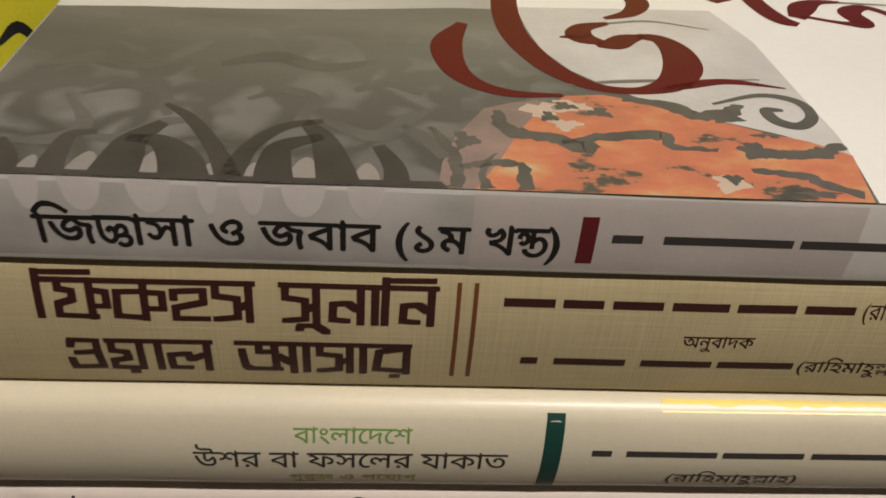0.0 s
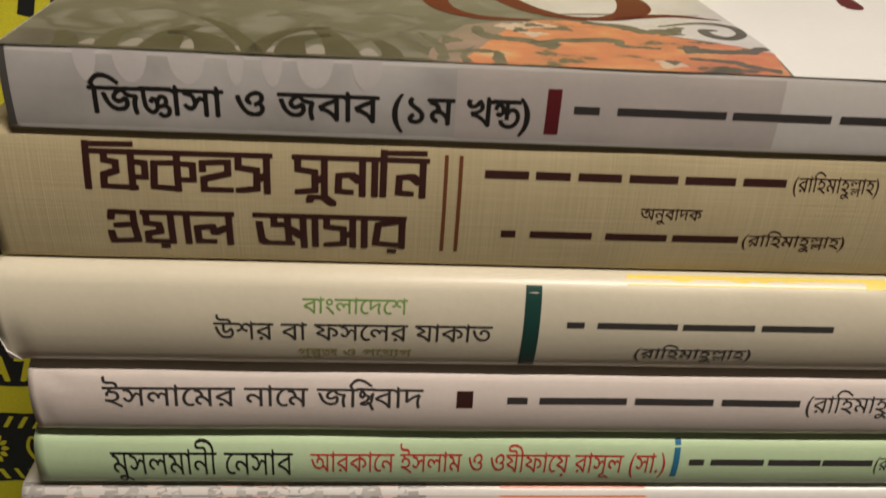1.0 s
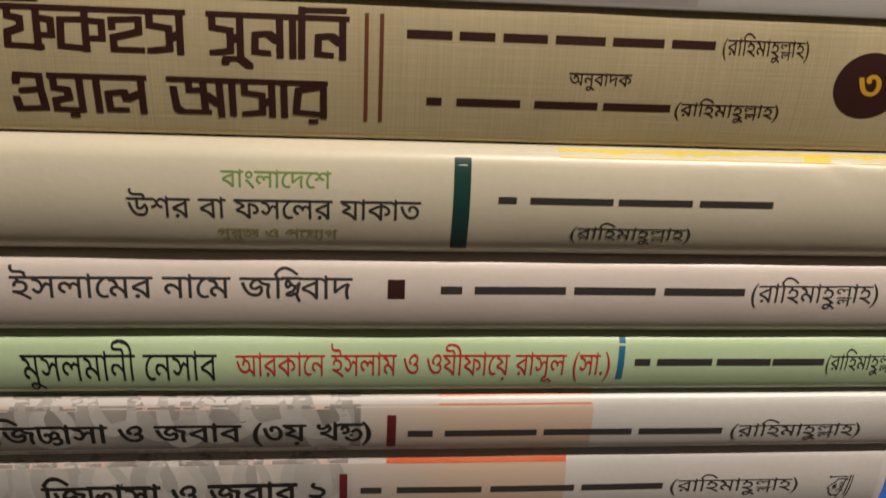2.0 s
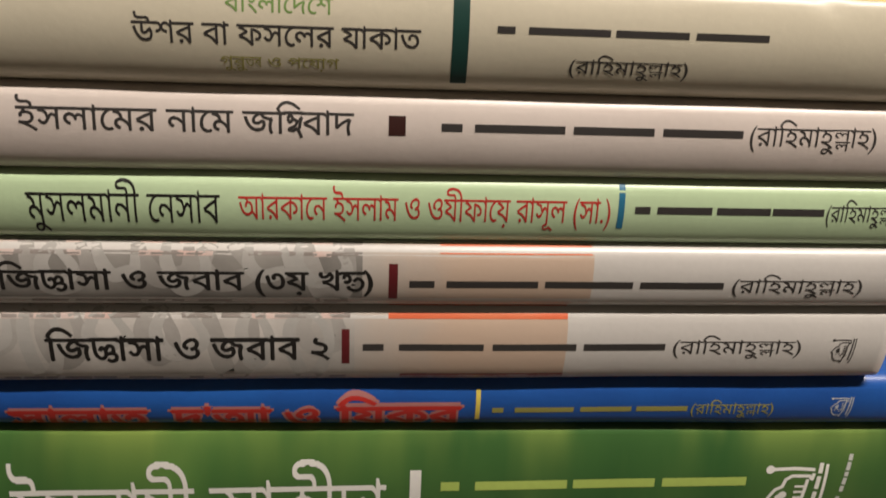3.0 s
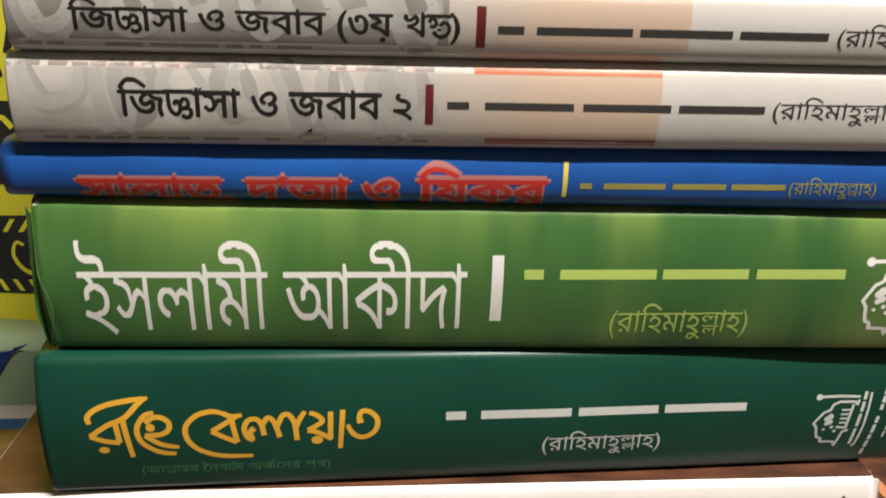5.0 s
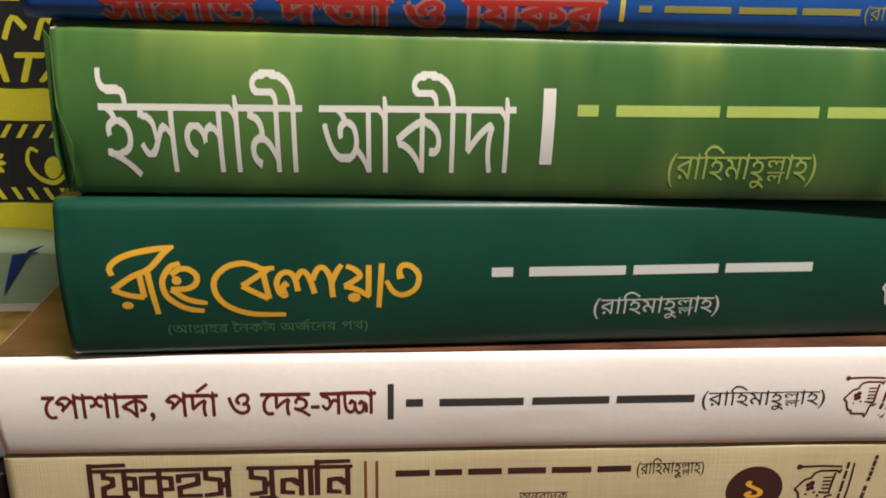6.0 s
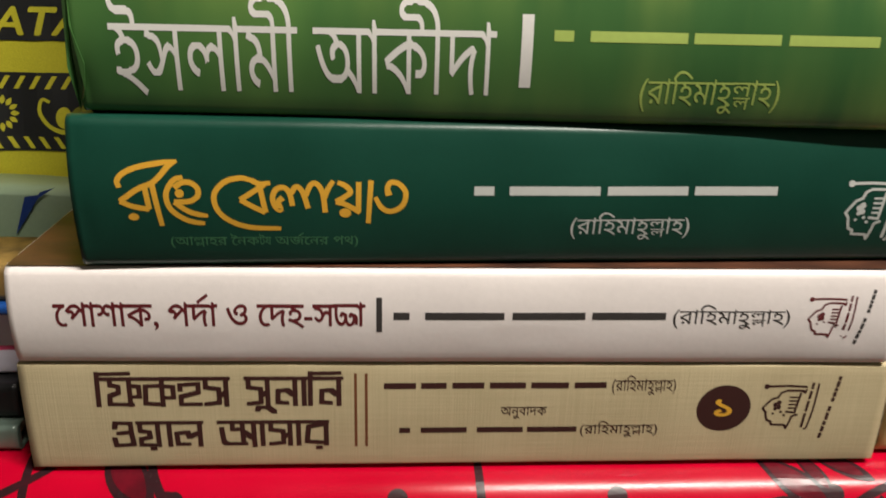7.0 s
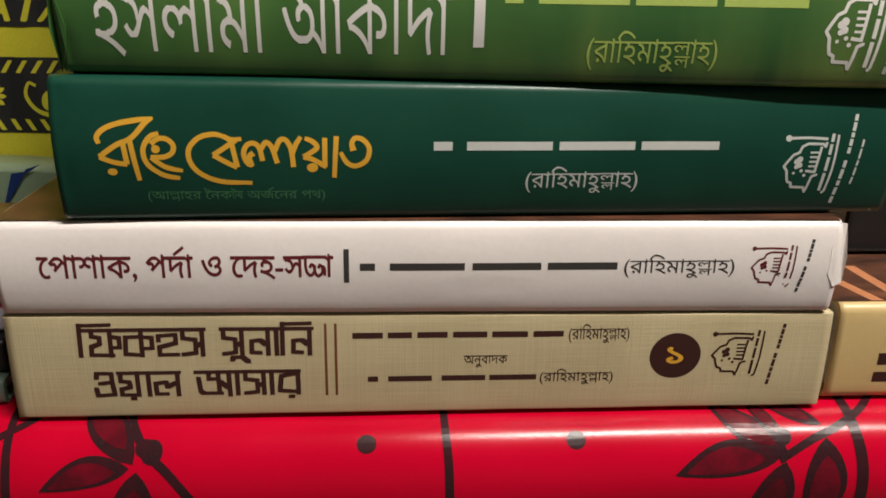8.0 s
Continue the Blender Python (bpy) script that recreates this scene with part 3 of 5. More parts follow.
class Book:
    """A lying book. Its printing is given in millimetres of the stack: x along, z above the table."""

    def __init__(self, label, x0, x1, z0, z1, y, mat, deep=0.142, radius=2.5, bulge=0.5, board=2.4, yaw=0.0, inset=3.0, group="stacked books", name="book", seed=0, rise=0.0, dents=(), fall=(0.0, 0.0)):
        self.rise = rise
        self.x0, self.z0 = x0, z0
        self.sp = Spine((x1 - x0) * MM, (z1 - z0) * MM, radius * MM, bulge * MM, seed, [((cx - x0) * MM, (cz - z0) * MM, rx * MM, rz * MM, d * MM, k) for cx, cz, rx, rz, d, k in dents], fall)
        self.root = thing(name, (x0 * MM, y * MM, TABLE + z0 * MM), label, "book", group, yaw)
        self.deep = deep
        self.cover = part("cover", shell_bm(self.sp, deep, board * MM, rise), mat, self.root, smooth=False)
        for p in self.cover.data.polygons:
            p.use_smooth = abs(p.normal.x) < 0.5
        t, ins = self.sp.thick, inset * MM
        pages = box_bm(ins, self.sp.length - ins, max(0.004, board * MM + 0.002), deep - ins, board * MM + 0.0002, t - board * MM - 0.0002, 0.0006, 1)
        for v in pages.verts:
            v.co = self.sp.lay(v.co)
        part("pages", pages, M_PAGES, self.root)

    def print(self, name, bm, mat, label="", lift=0.055, step=1.5, xstep=6.0, under=None):
        """Lays flat artwork, in stack millimetres, on the spine."""
        for v in bm.verts:
            v.co = Vector(((v.co.x - self.x0) * MM, (v.co.y - self.z0) * MM, v.co.z))
        slice_bm(bm, 1, step * MM)
        slice_bm(bm, 0, xstep * MM)
        for v in bm.verts:
            lo, hi = self.sp.rows(v.co.x)
            v.co = self.sp.at(v.co.x, min(max(v.co.y, lo + 0.00002), hi - 0.00002), (lift + v.co.z) * MM)
        return part(name, bm, mat, under or self.root, label, True)

    def print_top(self, name, bm, mat, label="", lift=0.15):
        """Lays flat artwork, x and y in stack millimetres, on the upper board."""
        t = self.sp.thick
        y0 = self.root.location.y
        for v in bm.verts:
            deep = v.co.y * MM - y0
            v.co = Vector((v.co.x * MM - self.x0 * MM, deep, t + self.rise * deep + lift * 0.3 * MM))
        return part(name, bm, mat, self.root, label)

    def text(self, name, body, x0, x1, head, base, mat, bold=0.0, label="", squash=1.0):
        return self.print(name, fit_letters(letters(body, bold), x0, x1, head, base, squash), mat, label, step=50)

    def bars(self, name, spans, head, base, mat, label="", slim=0.5):
        """Plain bars in place of a person's name, one a word."""
        for a, b in spans:
            bm = bmesh.new()
            rect(bm, a, b, base + (head - base) * (1 - slim) * 0.6, head - (head - base) * (1 - slim) * 0.4)
            self.print(name, bm, mat, label)

    def rule(self, name, x0, x1, z0, z1, mat, label=""):
        bm = bmesh.new()
        rect(bm, x0, x1, z0, z1)
        return self.print(name, bm, mat, label)

    def emblem(self, x0, x1, ztop, zbot, mat, small=False):
        """The publisher's mark: a domed outline lying on its side, with a rod, a rule and small bars."""
        w, h = x1 - x0, ztop - zbot
        bm = bmesh.new()

        def q(u, v):
            return (x0 + u * w, ztop - v * h)
        k = 0.045 * h
        stroke(bm, [q(0.05, 0.06), q(0.45, 0.05), q(0.80, 0.07)], k, 2)
        disc(bm, *q(0.05, 0.06), 0.055 * h)
        outline = [(.79, .12), (.775, .2), (.72, .155), (.44, .15), (.33, .2), (.29, .3), (.18, .34), (.10, .44), (.03, .54), (.10, .62), (.12, .72), (.15, .81), (.23, .84), (.24, .91), (.49, .92), (.53, 1.0), (.57, .86), (.60, .72), (.69, .69)]
        for a, b in zip(outline, outline[1:]):
            stroke(bm, [q(*a), q(*b)], k, 1)
            disc(bm, *q(*b), k * 0.5, n=8)
        for v in (0.30, 0.38, 0.46, 0.54):
            stroke(bm, [q(0.50, v), q(0.66, v)], k * 0.75, 1)
        stroke(bm, [q(0.70, 0.2), q(0.67, 0.4), q(0.64, 0.66)], k, 2)
        stroke(bm, [q(0.46, 0.62), q(0.64, 0.64)], k, 1)
        for u, v, r in ((.26, .46, .05), (.32, .42, .055), (.33, .52, .05), (.27, .55, .04), (.38, .62, .03), (.45, .70, .03), (.24, .66, .025)):
            disc(bm, *q(u, v), r * h, n=9)
        mark = self.print("emblem", bm, mat, "domed publisher's mark printed in one colour")
        bm = bmesh.new()
        stroke(bm, [q(1.0, 0.0), q(0.97, 0.6), q(0.91, 1.0)], k * 0.9, 2)
        stroke(bm, [q(0.91, 1.0), q(0.86, 1.02)], k * 0.9, 1)
        self.print("emblem_rule", bm, mat, under=mark)
        for a, b in (((0.0, 0.9),) if small else ((-0.02, 0.12), (0.16, 0.34), (0.38, 0.62), (0.66, 0.98))):
            bm = bmesh.new()
            stroke(bm, [q(0.90 - 0.09 * a, a), q(0.90 - 0.09 * b, b)], 0.055 * h, 1)
            self.print("caption_bar", bm, mat, under=mark)

    def side_bars(self, spans, width, mat):
        """Unreadable writing that runs up the spine, as bars: (x, z) to (x, z)."""
        for xa, za, xb, zb in spans:
            for a, b in ((0.0, 0.16), (0.2, 0.42), (0.46, 0.58), (0.62, 0.8), (0.84, 1.0)):
                bm = bmesh.new()
                stroke(bm, [(xa + (xb - xa) * a, za + (zb - za) * a), (xa + (xb - xa) * b, za + (zb - za) * b)], width, 1)
                self.print("imprint_bar", bm, mat)


# ---- the room ----
def setting(name, bm, mat, label, category):
    return tagged(part(name, bm, mat, None), label, category, kind="structure")


X_WEST, X_EAST, Y_SOUTH, Y_NORTH, HIGH = -2.4, 3.0, -3.4, 1.2, 2.6
setting("floor", box_bm(X_WEST, X_EAST, Y_SOUTH, Y_NORTH, -0.1, 0.0), M_FLOOR, "plain grey cement floor", "floor")
setting("ceiling", box_bm(X_WEST, X_EAST, Y_SOUTH, Y_NORTH, HIGH, HIGH + 0.1), M_CEIL, "plain white painted ceiling", "ceiling")
setting("wall_north", box_bm(X_WEST, X_EAST, Y_NORTH, Y_NORTH + 0.12, 0.0, HIGH), M_WALL, "plain cream painted wall", "wall")
setting("wall_south", box_bm(X_WEST, X_EAST, Y_SOUTH - 0.12, Y_SOUTH, 0.0, HIGH), M_WALL, "plain cream painted wall", "wall")
setting("wall_west", box_bm(X_WEST - 0.12, X_WEST, Y_SOUTH - 0.12, Y_NORTH + 0.12, 0.0, HIGH), M_WALL, "plain cream painted wall", "wall")
setting("wall_east", box_bm(X_EAST, X_EAST + 0.12, Y_SOUTH - 0.12, Y_NORTH + 0.12, 0.0, HIGH), M_WALL, "plain cream painted wall", "wall")

lamp = thing("ceiling_lamp", (0.72, -0.50, HIGH), "white ceiling lamp with a long glowing diffuser", "lamp")
part("housing", box_bm(-0.58, 0.58, -0.05, 0.05, -0.08, 0.0, 0.01), M_LAMPBODY, lamp)
part("diffuser", box_bm(-0.54, 0.54, -0.035, 0.035, -0.095, -0.081, 0.005), M_GLOW, lamp, "glowing white diffuser")

table = thing("table", (0.02, 0.36, 0.0), "brown wooden table under a red cloth", "table")
part("tabletop", box_bm(-0.62, 0.62, -0.262, 0.30, TABLE - 0.047, TABLE - 0.0062, 0.014, 4), M_WOOD, table)
for lx in (-0.56, 0.56):
    for ly in (-0.24, 0.25):
        part("leg", box_bm(lx - 0.025, lx + 0.025, ly - 0.025, ly + 0.025, 0.0, TABLE - 0.047, 0.004), M_WOOD, table)

# ---- the red cloth: flat on the table, rolling over the front edge ----
EDGE_Y, EDGE_R, EDGE_A = 0.112, 0.022, 1.65


def on_cloth(x, s, lift=0.0):
    """The point at x, and s metres past the start of the roll along the cloth."""
    crease = 0.0006 * noise.noise(Vector((x * 9, s * 9, 3))) * min(1, max(0, s / 0.02))
    if s < 0:
        y, z, ny, nz = EDGE_Y - s, 0.0, 0.0, 1.0
    else:
        a = min(s / EDGE_R, EDGE_A)
        rest = max(0.0, s - EDGE_A * EDGE_R)
        y = EDGE_Y - EDGE_R * math.sin(a) - rest * math.cos(a)
        z = -EDGE_R * (1 - math.cos(a)) - rest * math.sin(a)
        ny, nz = -math.sin(a), math.cos(a)
    return Vector((x, y + ny * (lift + crease), TABLE - 0.0022 + z + nz * (lift + crease)))


def cloth_bm():
    bm = bmesh.new()
    ss = [-0.555, -0.3, -0.1, -0.03, -0.01] + [0.002 * k for k in range(0, 23)] + [0.05 + 0.012 * k for k in range(14)]
    xs = [-0.62 + 0.02 * k for k in range(65)]
    grid = [[bm.verts.new(on_cloth(x, s)) for x in xs] for s in ss]
    for r0, r1 in zip(grid, grid[1:]):
        for k in range(len(xs) - 1):
            bm.faces.new((r0[k], r1[k], r1[k + 1], r0[k + 1]))
    under = bmesh.ops.duplicate(bm, geom=bm.faces[:])
    vs = [g for g in under["geom"] if isinstance(g, bmesh.types.BMVert)]
    for v in vs:
        v.co.z -= 0.0015
        v.co.y += 0.0012
    bmesh.ops.reverse_faces(bm, faces=[g for g in under["geom"] if isinstance(g, bmesh.types.BMFace)])
    return bm


cloth = thing("tablecloth", (0, 0, 0), "glossy red plastic tablecloth with black leaf print", "tablecloth")
part("sheet", cloth_bm(), M_CLOTH, cloth, smooth=True)


def cloth_print(name, bm, mat, label="", lift=0.12, under=None):
    """Lays artwork, x and s in millimetres, on the cloth."""
    slice_bm(bm, 1, 2.0)
    for v in bm.verts:
        v.co = on_cloth(v.co.x * MM, (v.co.y - 1.6) * MM, lift * MM)
    bmesh.ops.recalc_face_normals(bm, faces=bm.faces[:])
    return part(name, bm, mat, under or cloth, label)


def leaf_points(tip, root, wide, n=12, bend=0.0):
    a, b = Vector(root), Vector(tip)
    d = b - a
    side = Vector((-d.y, d.x)).normalized()
    up, down = [], []
    for k in range(n + 1):
        s = k / n
        w = wide * math.sin(math.pi * s ** 0.85) ** 0.9 * 0.5 if 0 < s < 1 else 0.0
        c = a + d * s + side * bend * math.sin(math.pi * s)
        up.append(c + side * w)
        down.append(c - side * w)
    return up + down[-2:0:-1]


def cloth_leaf(tip, root, wide, bend=0.0):
    bm = bmesh.new()
    poly(bm, leaf_points(tip, root, wide, bend=bend))
    leaf = cloth_print("leaf", bm, M_CLOTHDARK, "charcoal printed leaf")
    t, r = Vector(tip), Vector(root)
    bm = bmesh.new()
    poly(bm, leaf_points(r + (t - r) * 0.90, r + (t - r) * 0.16, wide * 0.70, bend=bend * 0.8))
    cloth_print("leaf_heart", bm, M_CLOTHMAROON, "dark red heart of the leaf", 0.2, leaf)


def sprig(dx, ds):
    """One printed sprig of the cloth's pattern."""
    for tip, root, wide, bend in (((-97, 30), (-72, 24), 9, 2.0), ((-87, -4), (-71, 23), 11, -1.5), ((-73, 56), (-70, 25), 13, 0.0)):
        cloth_leaf((tip[0] + dx, tip[1] + ds), (root[0] + dx, root[1] + ds), wide, bend)
    bm = bmesh.new()
    stroke(bm, [(-75 + dx, 2 + ds, .8), (-72 + dx, 12 + ds), (-67 + dx, 20 + ds), (-60 + dx, 27 + ds), (-51 + dx, 39 + ds), (-40 + dx, 60 + ds)], 2.6)
    cloth_print("stem", bm, M_CLOTHDARK, "charcoal printed stem", 0.16)
    bm = bmesh.new()
    disc(bm, -66 + dx, 19.5 + ds, 3.2, 3.8, 14)
    cloth_print("bud", bm, M_CLOTHDARK)


def sprig_wide(dx, ds):
    for tip, root, wide, bend in (((87.5, 29.5), (121, 24), 11, 2.0), ((100, 5), (123, 24), 9.5, -1.0), ((112, 3), (122, 20), 5, 0.0), ((116, 4), (135, 15), 6, 0.0), ((113, 56), (122, 26), 13, 0.0), ((133, 52), (135.5, 19), 13.5, 0.0)):
        cloth_leaf((tip[0] + dx, tip[1] + ds), (root[0] + dx, root[1] + ds), wide, bend)
    bm = bmesh.new()
    stroke(bm, [(120 + dx, 25.5 + ds), (131 + dx, 19.5 + ds), (140 + dx, 15.5 + ds), (150 + dx, 9 + ds), (158 + dx, 0 + ds)], 2.4)
    cloth_print("stem", bm, M_CLOTHDARK, "charcoal printed stem", 0.16)


for k in range(-3, 4):
    bm = bmesh.new()
    xk = 19.4 + 126 * k
    stroke(bm, [(xk - 1.4, -10, 0.9), (xk - 0.4, 14, 1.0), (xk + 0.6, 34, 1.1), (xk + 0.2, 90, 1.0)], 3.4 if k == 1 else 2.4)
    cloth_print("stripe", bm, M_CLOTHDARK, "thin charcoal printed line")
    if k < 3:
        for dx in (-23.7, 38.7):
            bm = bmesh.new()
            disc(bm, xk + dx, 18.4, 2.9, 2.8, 22)
            cloth_print("dot", bm, M_CLOTHDARK, "round charcoal printed dot")
for dx in (-252, 0, 252):
    sprig(dx, 0)
sprig_wide(0, 0)
sprig_wide(-252, 0)

# ---- the stack of books, from the table up ----
NAME_SLIM = 0.48


# block letters: strokes in units of letter height, 0 at the headline and 1 at the foot; first number is the advance
BLOCK = {}
BLOCK["i"] = (0.36, [(-.03, -.2), (-.05, 1)], [(-.03, -.18), (1.15, -.2)])
BLOCK["pho"] = (1.38, [(.08, 0), (.08, .24), (.38, .29), (.38, .52), (.04, .64), (.02, .96), (.86, .98)], [(.8, 0), (.8, 1)], [(.86, .26), (1.16, .3), (1.16, .68), (.87, .68)])
BLOCK["ko"] = (1.3, [(.66, 0), (.66, 1)], [(.66, .26), (.04, .28), (0, .94), (.66, .98)], [(.7, .28), (1.08, .3), (1.08, .72), (.78, .72)])
BLOCK["hu"] = (0.98, [(.05, .42), (.05, .24), (.74, .2), (.74, .52), (.07, .68), (.07, .98), (.78, .98)])
BLOCK["so"] = (0.98, [(.05, 0), (.05, .34), (.55, .4), (.55, .92), (.05, .98)], [(.55, .66), (.82, .54)], [(.83, 0), (.83, 1)])
BLOCK["u"] = (0.2, [(-.6, 1.22), (-.55, 1.12), (-.15, 1.12), (.1, 1.3)])
BLOCK["no"] = (0.95, [(.42, .95), (.06, .92), (.08, .48), (.45, .44), (.7, .62)], [(.78, 0), (.78, 1)])
BLOCK["a"] = (0.5, [(.2, 0), (.2, 1)])
BLOCK["o"] = (0.95, [(.05, .2), (.1, 0), (.72, .02), (.72, .4), (.2, .46)], [(.72, .44), (.78, .96), (.05, 1), (0, .7)])
BLOCK["yo"] = (1.22, [(.05, .08), (.05, .36), (.46, .4), (.5, .64), (.05, .72), (.05, .98), (.84, 1)], [(.88, 0), (.88, 1)], [(.56, 1.16), (.64, 1.16)])
BLOCK["lo"] = (1.3, [(.56, .96), (.06, .96), (.04, .48), (.56, .42), (.62, .64), (1.05, .46)], [(1.14, 0), (1.14, 1)])
BLOCK["ao"] = (1.52, [(.06, .28), (.12, .86), (.24, .96), (1.0, .96)], [(.9, .02), (.93, .96)], [(.5, .05), (.5, .32), (.84, .3)], [(.98, .44), (1.3, .7)], [(1.36, 0), (1.38, 1.05)])
BLOCK["ro"] = (0.95, [(.72, .1), (.12, .22), (.04, .88), (.78, .94)], [(.84, 0), (.84, 1)], [(.5, 1.16), (.58, 1.16)])


def block_title(b, word, x0, x1, head, foot, pen_x, pen_z):
    """A word in block letters with a headline, drawn with a broad flat pen."""
    lines, x = [], 0.0
    for key in word.split():
        adv, *glyph = BLOCK[key]
        lines += [[(x + u, v) for u, v in g] for g in glyph]
        x += adv
    if word != "o":
        lines.append([(-0.02, 0), (x - 0.08, 0)])
    lo, hi = min(u for g in lines for u, v in g), max(u for g in lines for u, v in g)
    k = (x1 - x0 - pen_x) / (hi - lo)
    bm = bmesh.new()
    count = 0
    for g in lines:
        q = [(x0 + pen_x / 2 + (u - lo) * k, head - pen_z / 2 - v * (head - foot - pen_z)) for u, v in g]
        for (ax, az), (bx, bz) in zip(q, q[1:]):
            if ax > bx:
                ax, az, bx, bz = bx, bz, ax, az
            w, h = pen_x / 2, pen_z / 2
            if bz >= az:
                hull = [(ax - w, az - h), (ax + w, az - h), (bx + w, bz - h), (bx + w, bz + h), (bx - w, bz + h), (ax - w, az + h)]
            else:
                hull = [(ax - w, az - h), (bx - w, bz - h), (bx + w, bz - h), (bx + w, bz + h), (ax + w, az + h), (ax - w, az + h)]
            f = poly(bm, hull)
            for v in f.verts:
                v.co.z = 0.0012 * count
            count += 1
    b.print("title", bm, M_BROWNINK, "bold dark brown block lettering", 0.075, xstep=3.0)


def fiqh_print(b, dx, dz, numeral, kx=1.0, kz=1.0):
    """Lettering shared by the two linen volumes: places of the lower one, scaled and shifted in millimetres."""
    def X(*v):
        return [q * kx + dx for q in v]

    def Z(*v):
        return [q * kz + dz for q in v]

    block_title(b, "i pho ko hu so", *X(-85.6, -49.7), *Z(26.6, 17.7), 1.35 * kx, 1.05 * kz)
    block_title(b, "so u no a i no", *X(-46.0, -19.2), *Z(26.6, 17.7), 1.35 * kx, 1.05 * kz)
    block_title(b, "o", *X(-82.6, -76.2), *Z(13.2, 4.9), 1.35 * kx, 1.05 * kz)
    block_title(b, "yo a lo", *X(-75.9, -57.6), *Z(13.2, 4.9), 1.35 * kx, 1.05 * kz)
    block_title(b, "ao a so a ro", *X(-54.0, -23.3), *Z(13.2, 4.9), 1.35 * kx, 1.05 * kz)
    for x in (-16.3, -13.4):
        b.rule("rule", *X(x, x + 0.75), *Z(4.5, 27.4), M_TANINK, "thin brown upright rule")
    b.bars("author_bar", [X(-8.2, 0.6), X(2.0, 9.0), X(10.6, 19.4), X(21.0, 31.0), X(32.5, 43.0), X(44.6, 53.6)], *Z(25.2, 21.6), M_BROWNINK)
    b.text("honorific", "(রা\u09bfহমাহু[লল]াহ)", *X(55.2, 73.3), *Z(25.0, 21.8), M_BROWNINK)
    b.text("caption", "অনুবাদক", *X(24.3, 37.3), *Z(16.8, 14.2), M_BROWNINK)
    b.bars("author_bar", [X(-3.9, -0.9), X(2.1, 15.0), X(17.9, 30.9), X(32.1, 46.2)], *Z(11.1, 7.7), M_BROWNINK)
    b.text("honorific", "(রা\u09bfহমাহু[লল]াহ)", *X(47.3, 69.5), *Z(10.8, 8.0), M_BROWNINK)
    bm = bmesh.new()
    disc(bm, *X(87.9), *Z(16.0), 7.8 * kx, 7.4 * kz, 40)
    seal = b.print("volume_disc", bm, M_BROWNINK, "round dark brown volume mark", 0.055)
    b.print("volume_number", fit_letters(letters(numeral, 0.02), *X(85.2, 90.4), *Z(18.8, 13.6)), M_GOLDINK, "golden volume number", 0.1, under=seal)
    b.emblem(*X(98.7, 114.5), *Z(23.8, 9.3), M_BROWNINK)
    b.side_bars([(*X(xa), *Z(za), *X(xb), *Z(zb)) for xa, za, xb, zb in ((120.5, 26, 119.3, 18), (119.0, 16.5, 117.5, 6))], 1.0, M_BROWNINK)


def jiggasha_print(b, title, tx, head, base, bar, spans, honor, nh, nb, peach, top, bottom):
    """A volume of the grey, peach and white series."""
    b.text("title", title, *tx, head, base, M_BLACKINK, 0.02, "bold black title lettering")
    b.rule("divider", *bar, M_MAROONINK, "dark red upright divider")
    b.bars("author_bar", spans, nh, nb, M_GREYINK, slim=NAME_SLIM)
    if honor:
        b.text("honorific", "(রা\u09bfহমাহু[লল]াহ)", *honor, nh - 0.1, nb + 0.2, M_GREYINK)


def spine_wash(b, x0, x1, z0, z1, peach0, peach1, grey):
    """Grey art at the foot, a peach panel, and white beyond it."""
    bm = bmesh.new()
    rect(bm, x0 + 0.3, peach0, z0 + 0.15, z1 - 0.15)
    b.print("grey_panel", bm, grey, "mottled grey ornament print", 0.03)
    bm = bmesh.new()
    rect(bm, peach0, peach1, z0 + 0.15, z1 - 0.15)
    b.print("peach_panel", bm, M_PEACHFADE, "peach printed panel that fades into grey", 0.03)
    rng = random.Random(int(z0 * 10))
    h = z1 - z0
    for mat, wide, lift, count in ((M_LOOPDARK, 4.2, 0.034, 5), (M_LOOPPALE, 3.0, 0.040, 6)):
        for k in range(count):
            cx = x0 + (k + 0.3 + 0.4 * rng.random()) * (peach0 - x0) / count
            r, low, lean = rng.uniform(3.0, 6.0), rng.uniform(0.15, 0.55), rng.uniform(-3, 3)
            line = [(cx - r + lean, z1 - 0.4, 0.6), (cx - r, z1 - h * 0.3, 1.0), (cx - 0.4 * r, z1 - h * (1 - low), 1.1), (cx + 0.5 * r, z1 - h * (0.95 - low), 1.0), (cx + r, z1 - h * 0.35, 0.8), (cx + r * 0.6 - lean, z1 - 0.4, 0.5)]
            bm = bmesh.new()
            stroke(bm, [(min(max(u, x0 + 3), peach0 - 3), max(v, z0 + 1.2), w) for u, v, w in line], wide, 5)
            for v in bm.verts:
                v.co.y = min(max(v.co.y, z0 + 0.3), z1 - 0.3)
            b.print("ornament", bm, mat, "faint looping ornament print", lift + 0.0008 * k)
    for mat, top, foot, lift, chance in ((M_SHADOWART, z1 - 0.25, z1 - 2.7, 0.046, 0.85), (M_PINKART, z1 - 0.25, z1 - 2.9, 0.050, 0.35), (M_SHADOWART, z0 + 2.2, z0 + 0.25, 0.046, 0.6)):
        x = x0 + 2 + rng.uniform(0, 4)
        while x < peach0 - 3:
            wide = rng.uniform(2.5, 8.0)
            if rng.random() < chance:
                e = min(x + wide, peach0 - 0.5)
                k = rng.uniform(-0.8, 0.8)
                bm = bmesh.new()
                poly(bm, ((x, foot), (e - 0.5, foot), (e + k * 0.5, top), (x + k, top)))
                b.print("ornament_edge", bm, mat, "mottled ornament along the edge", lift)
            x += wide + rng.uniform(0, 2.5)


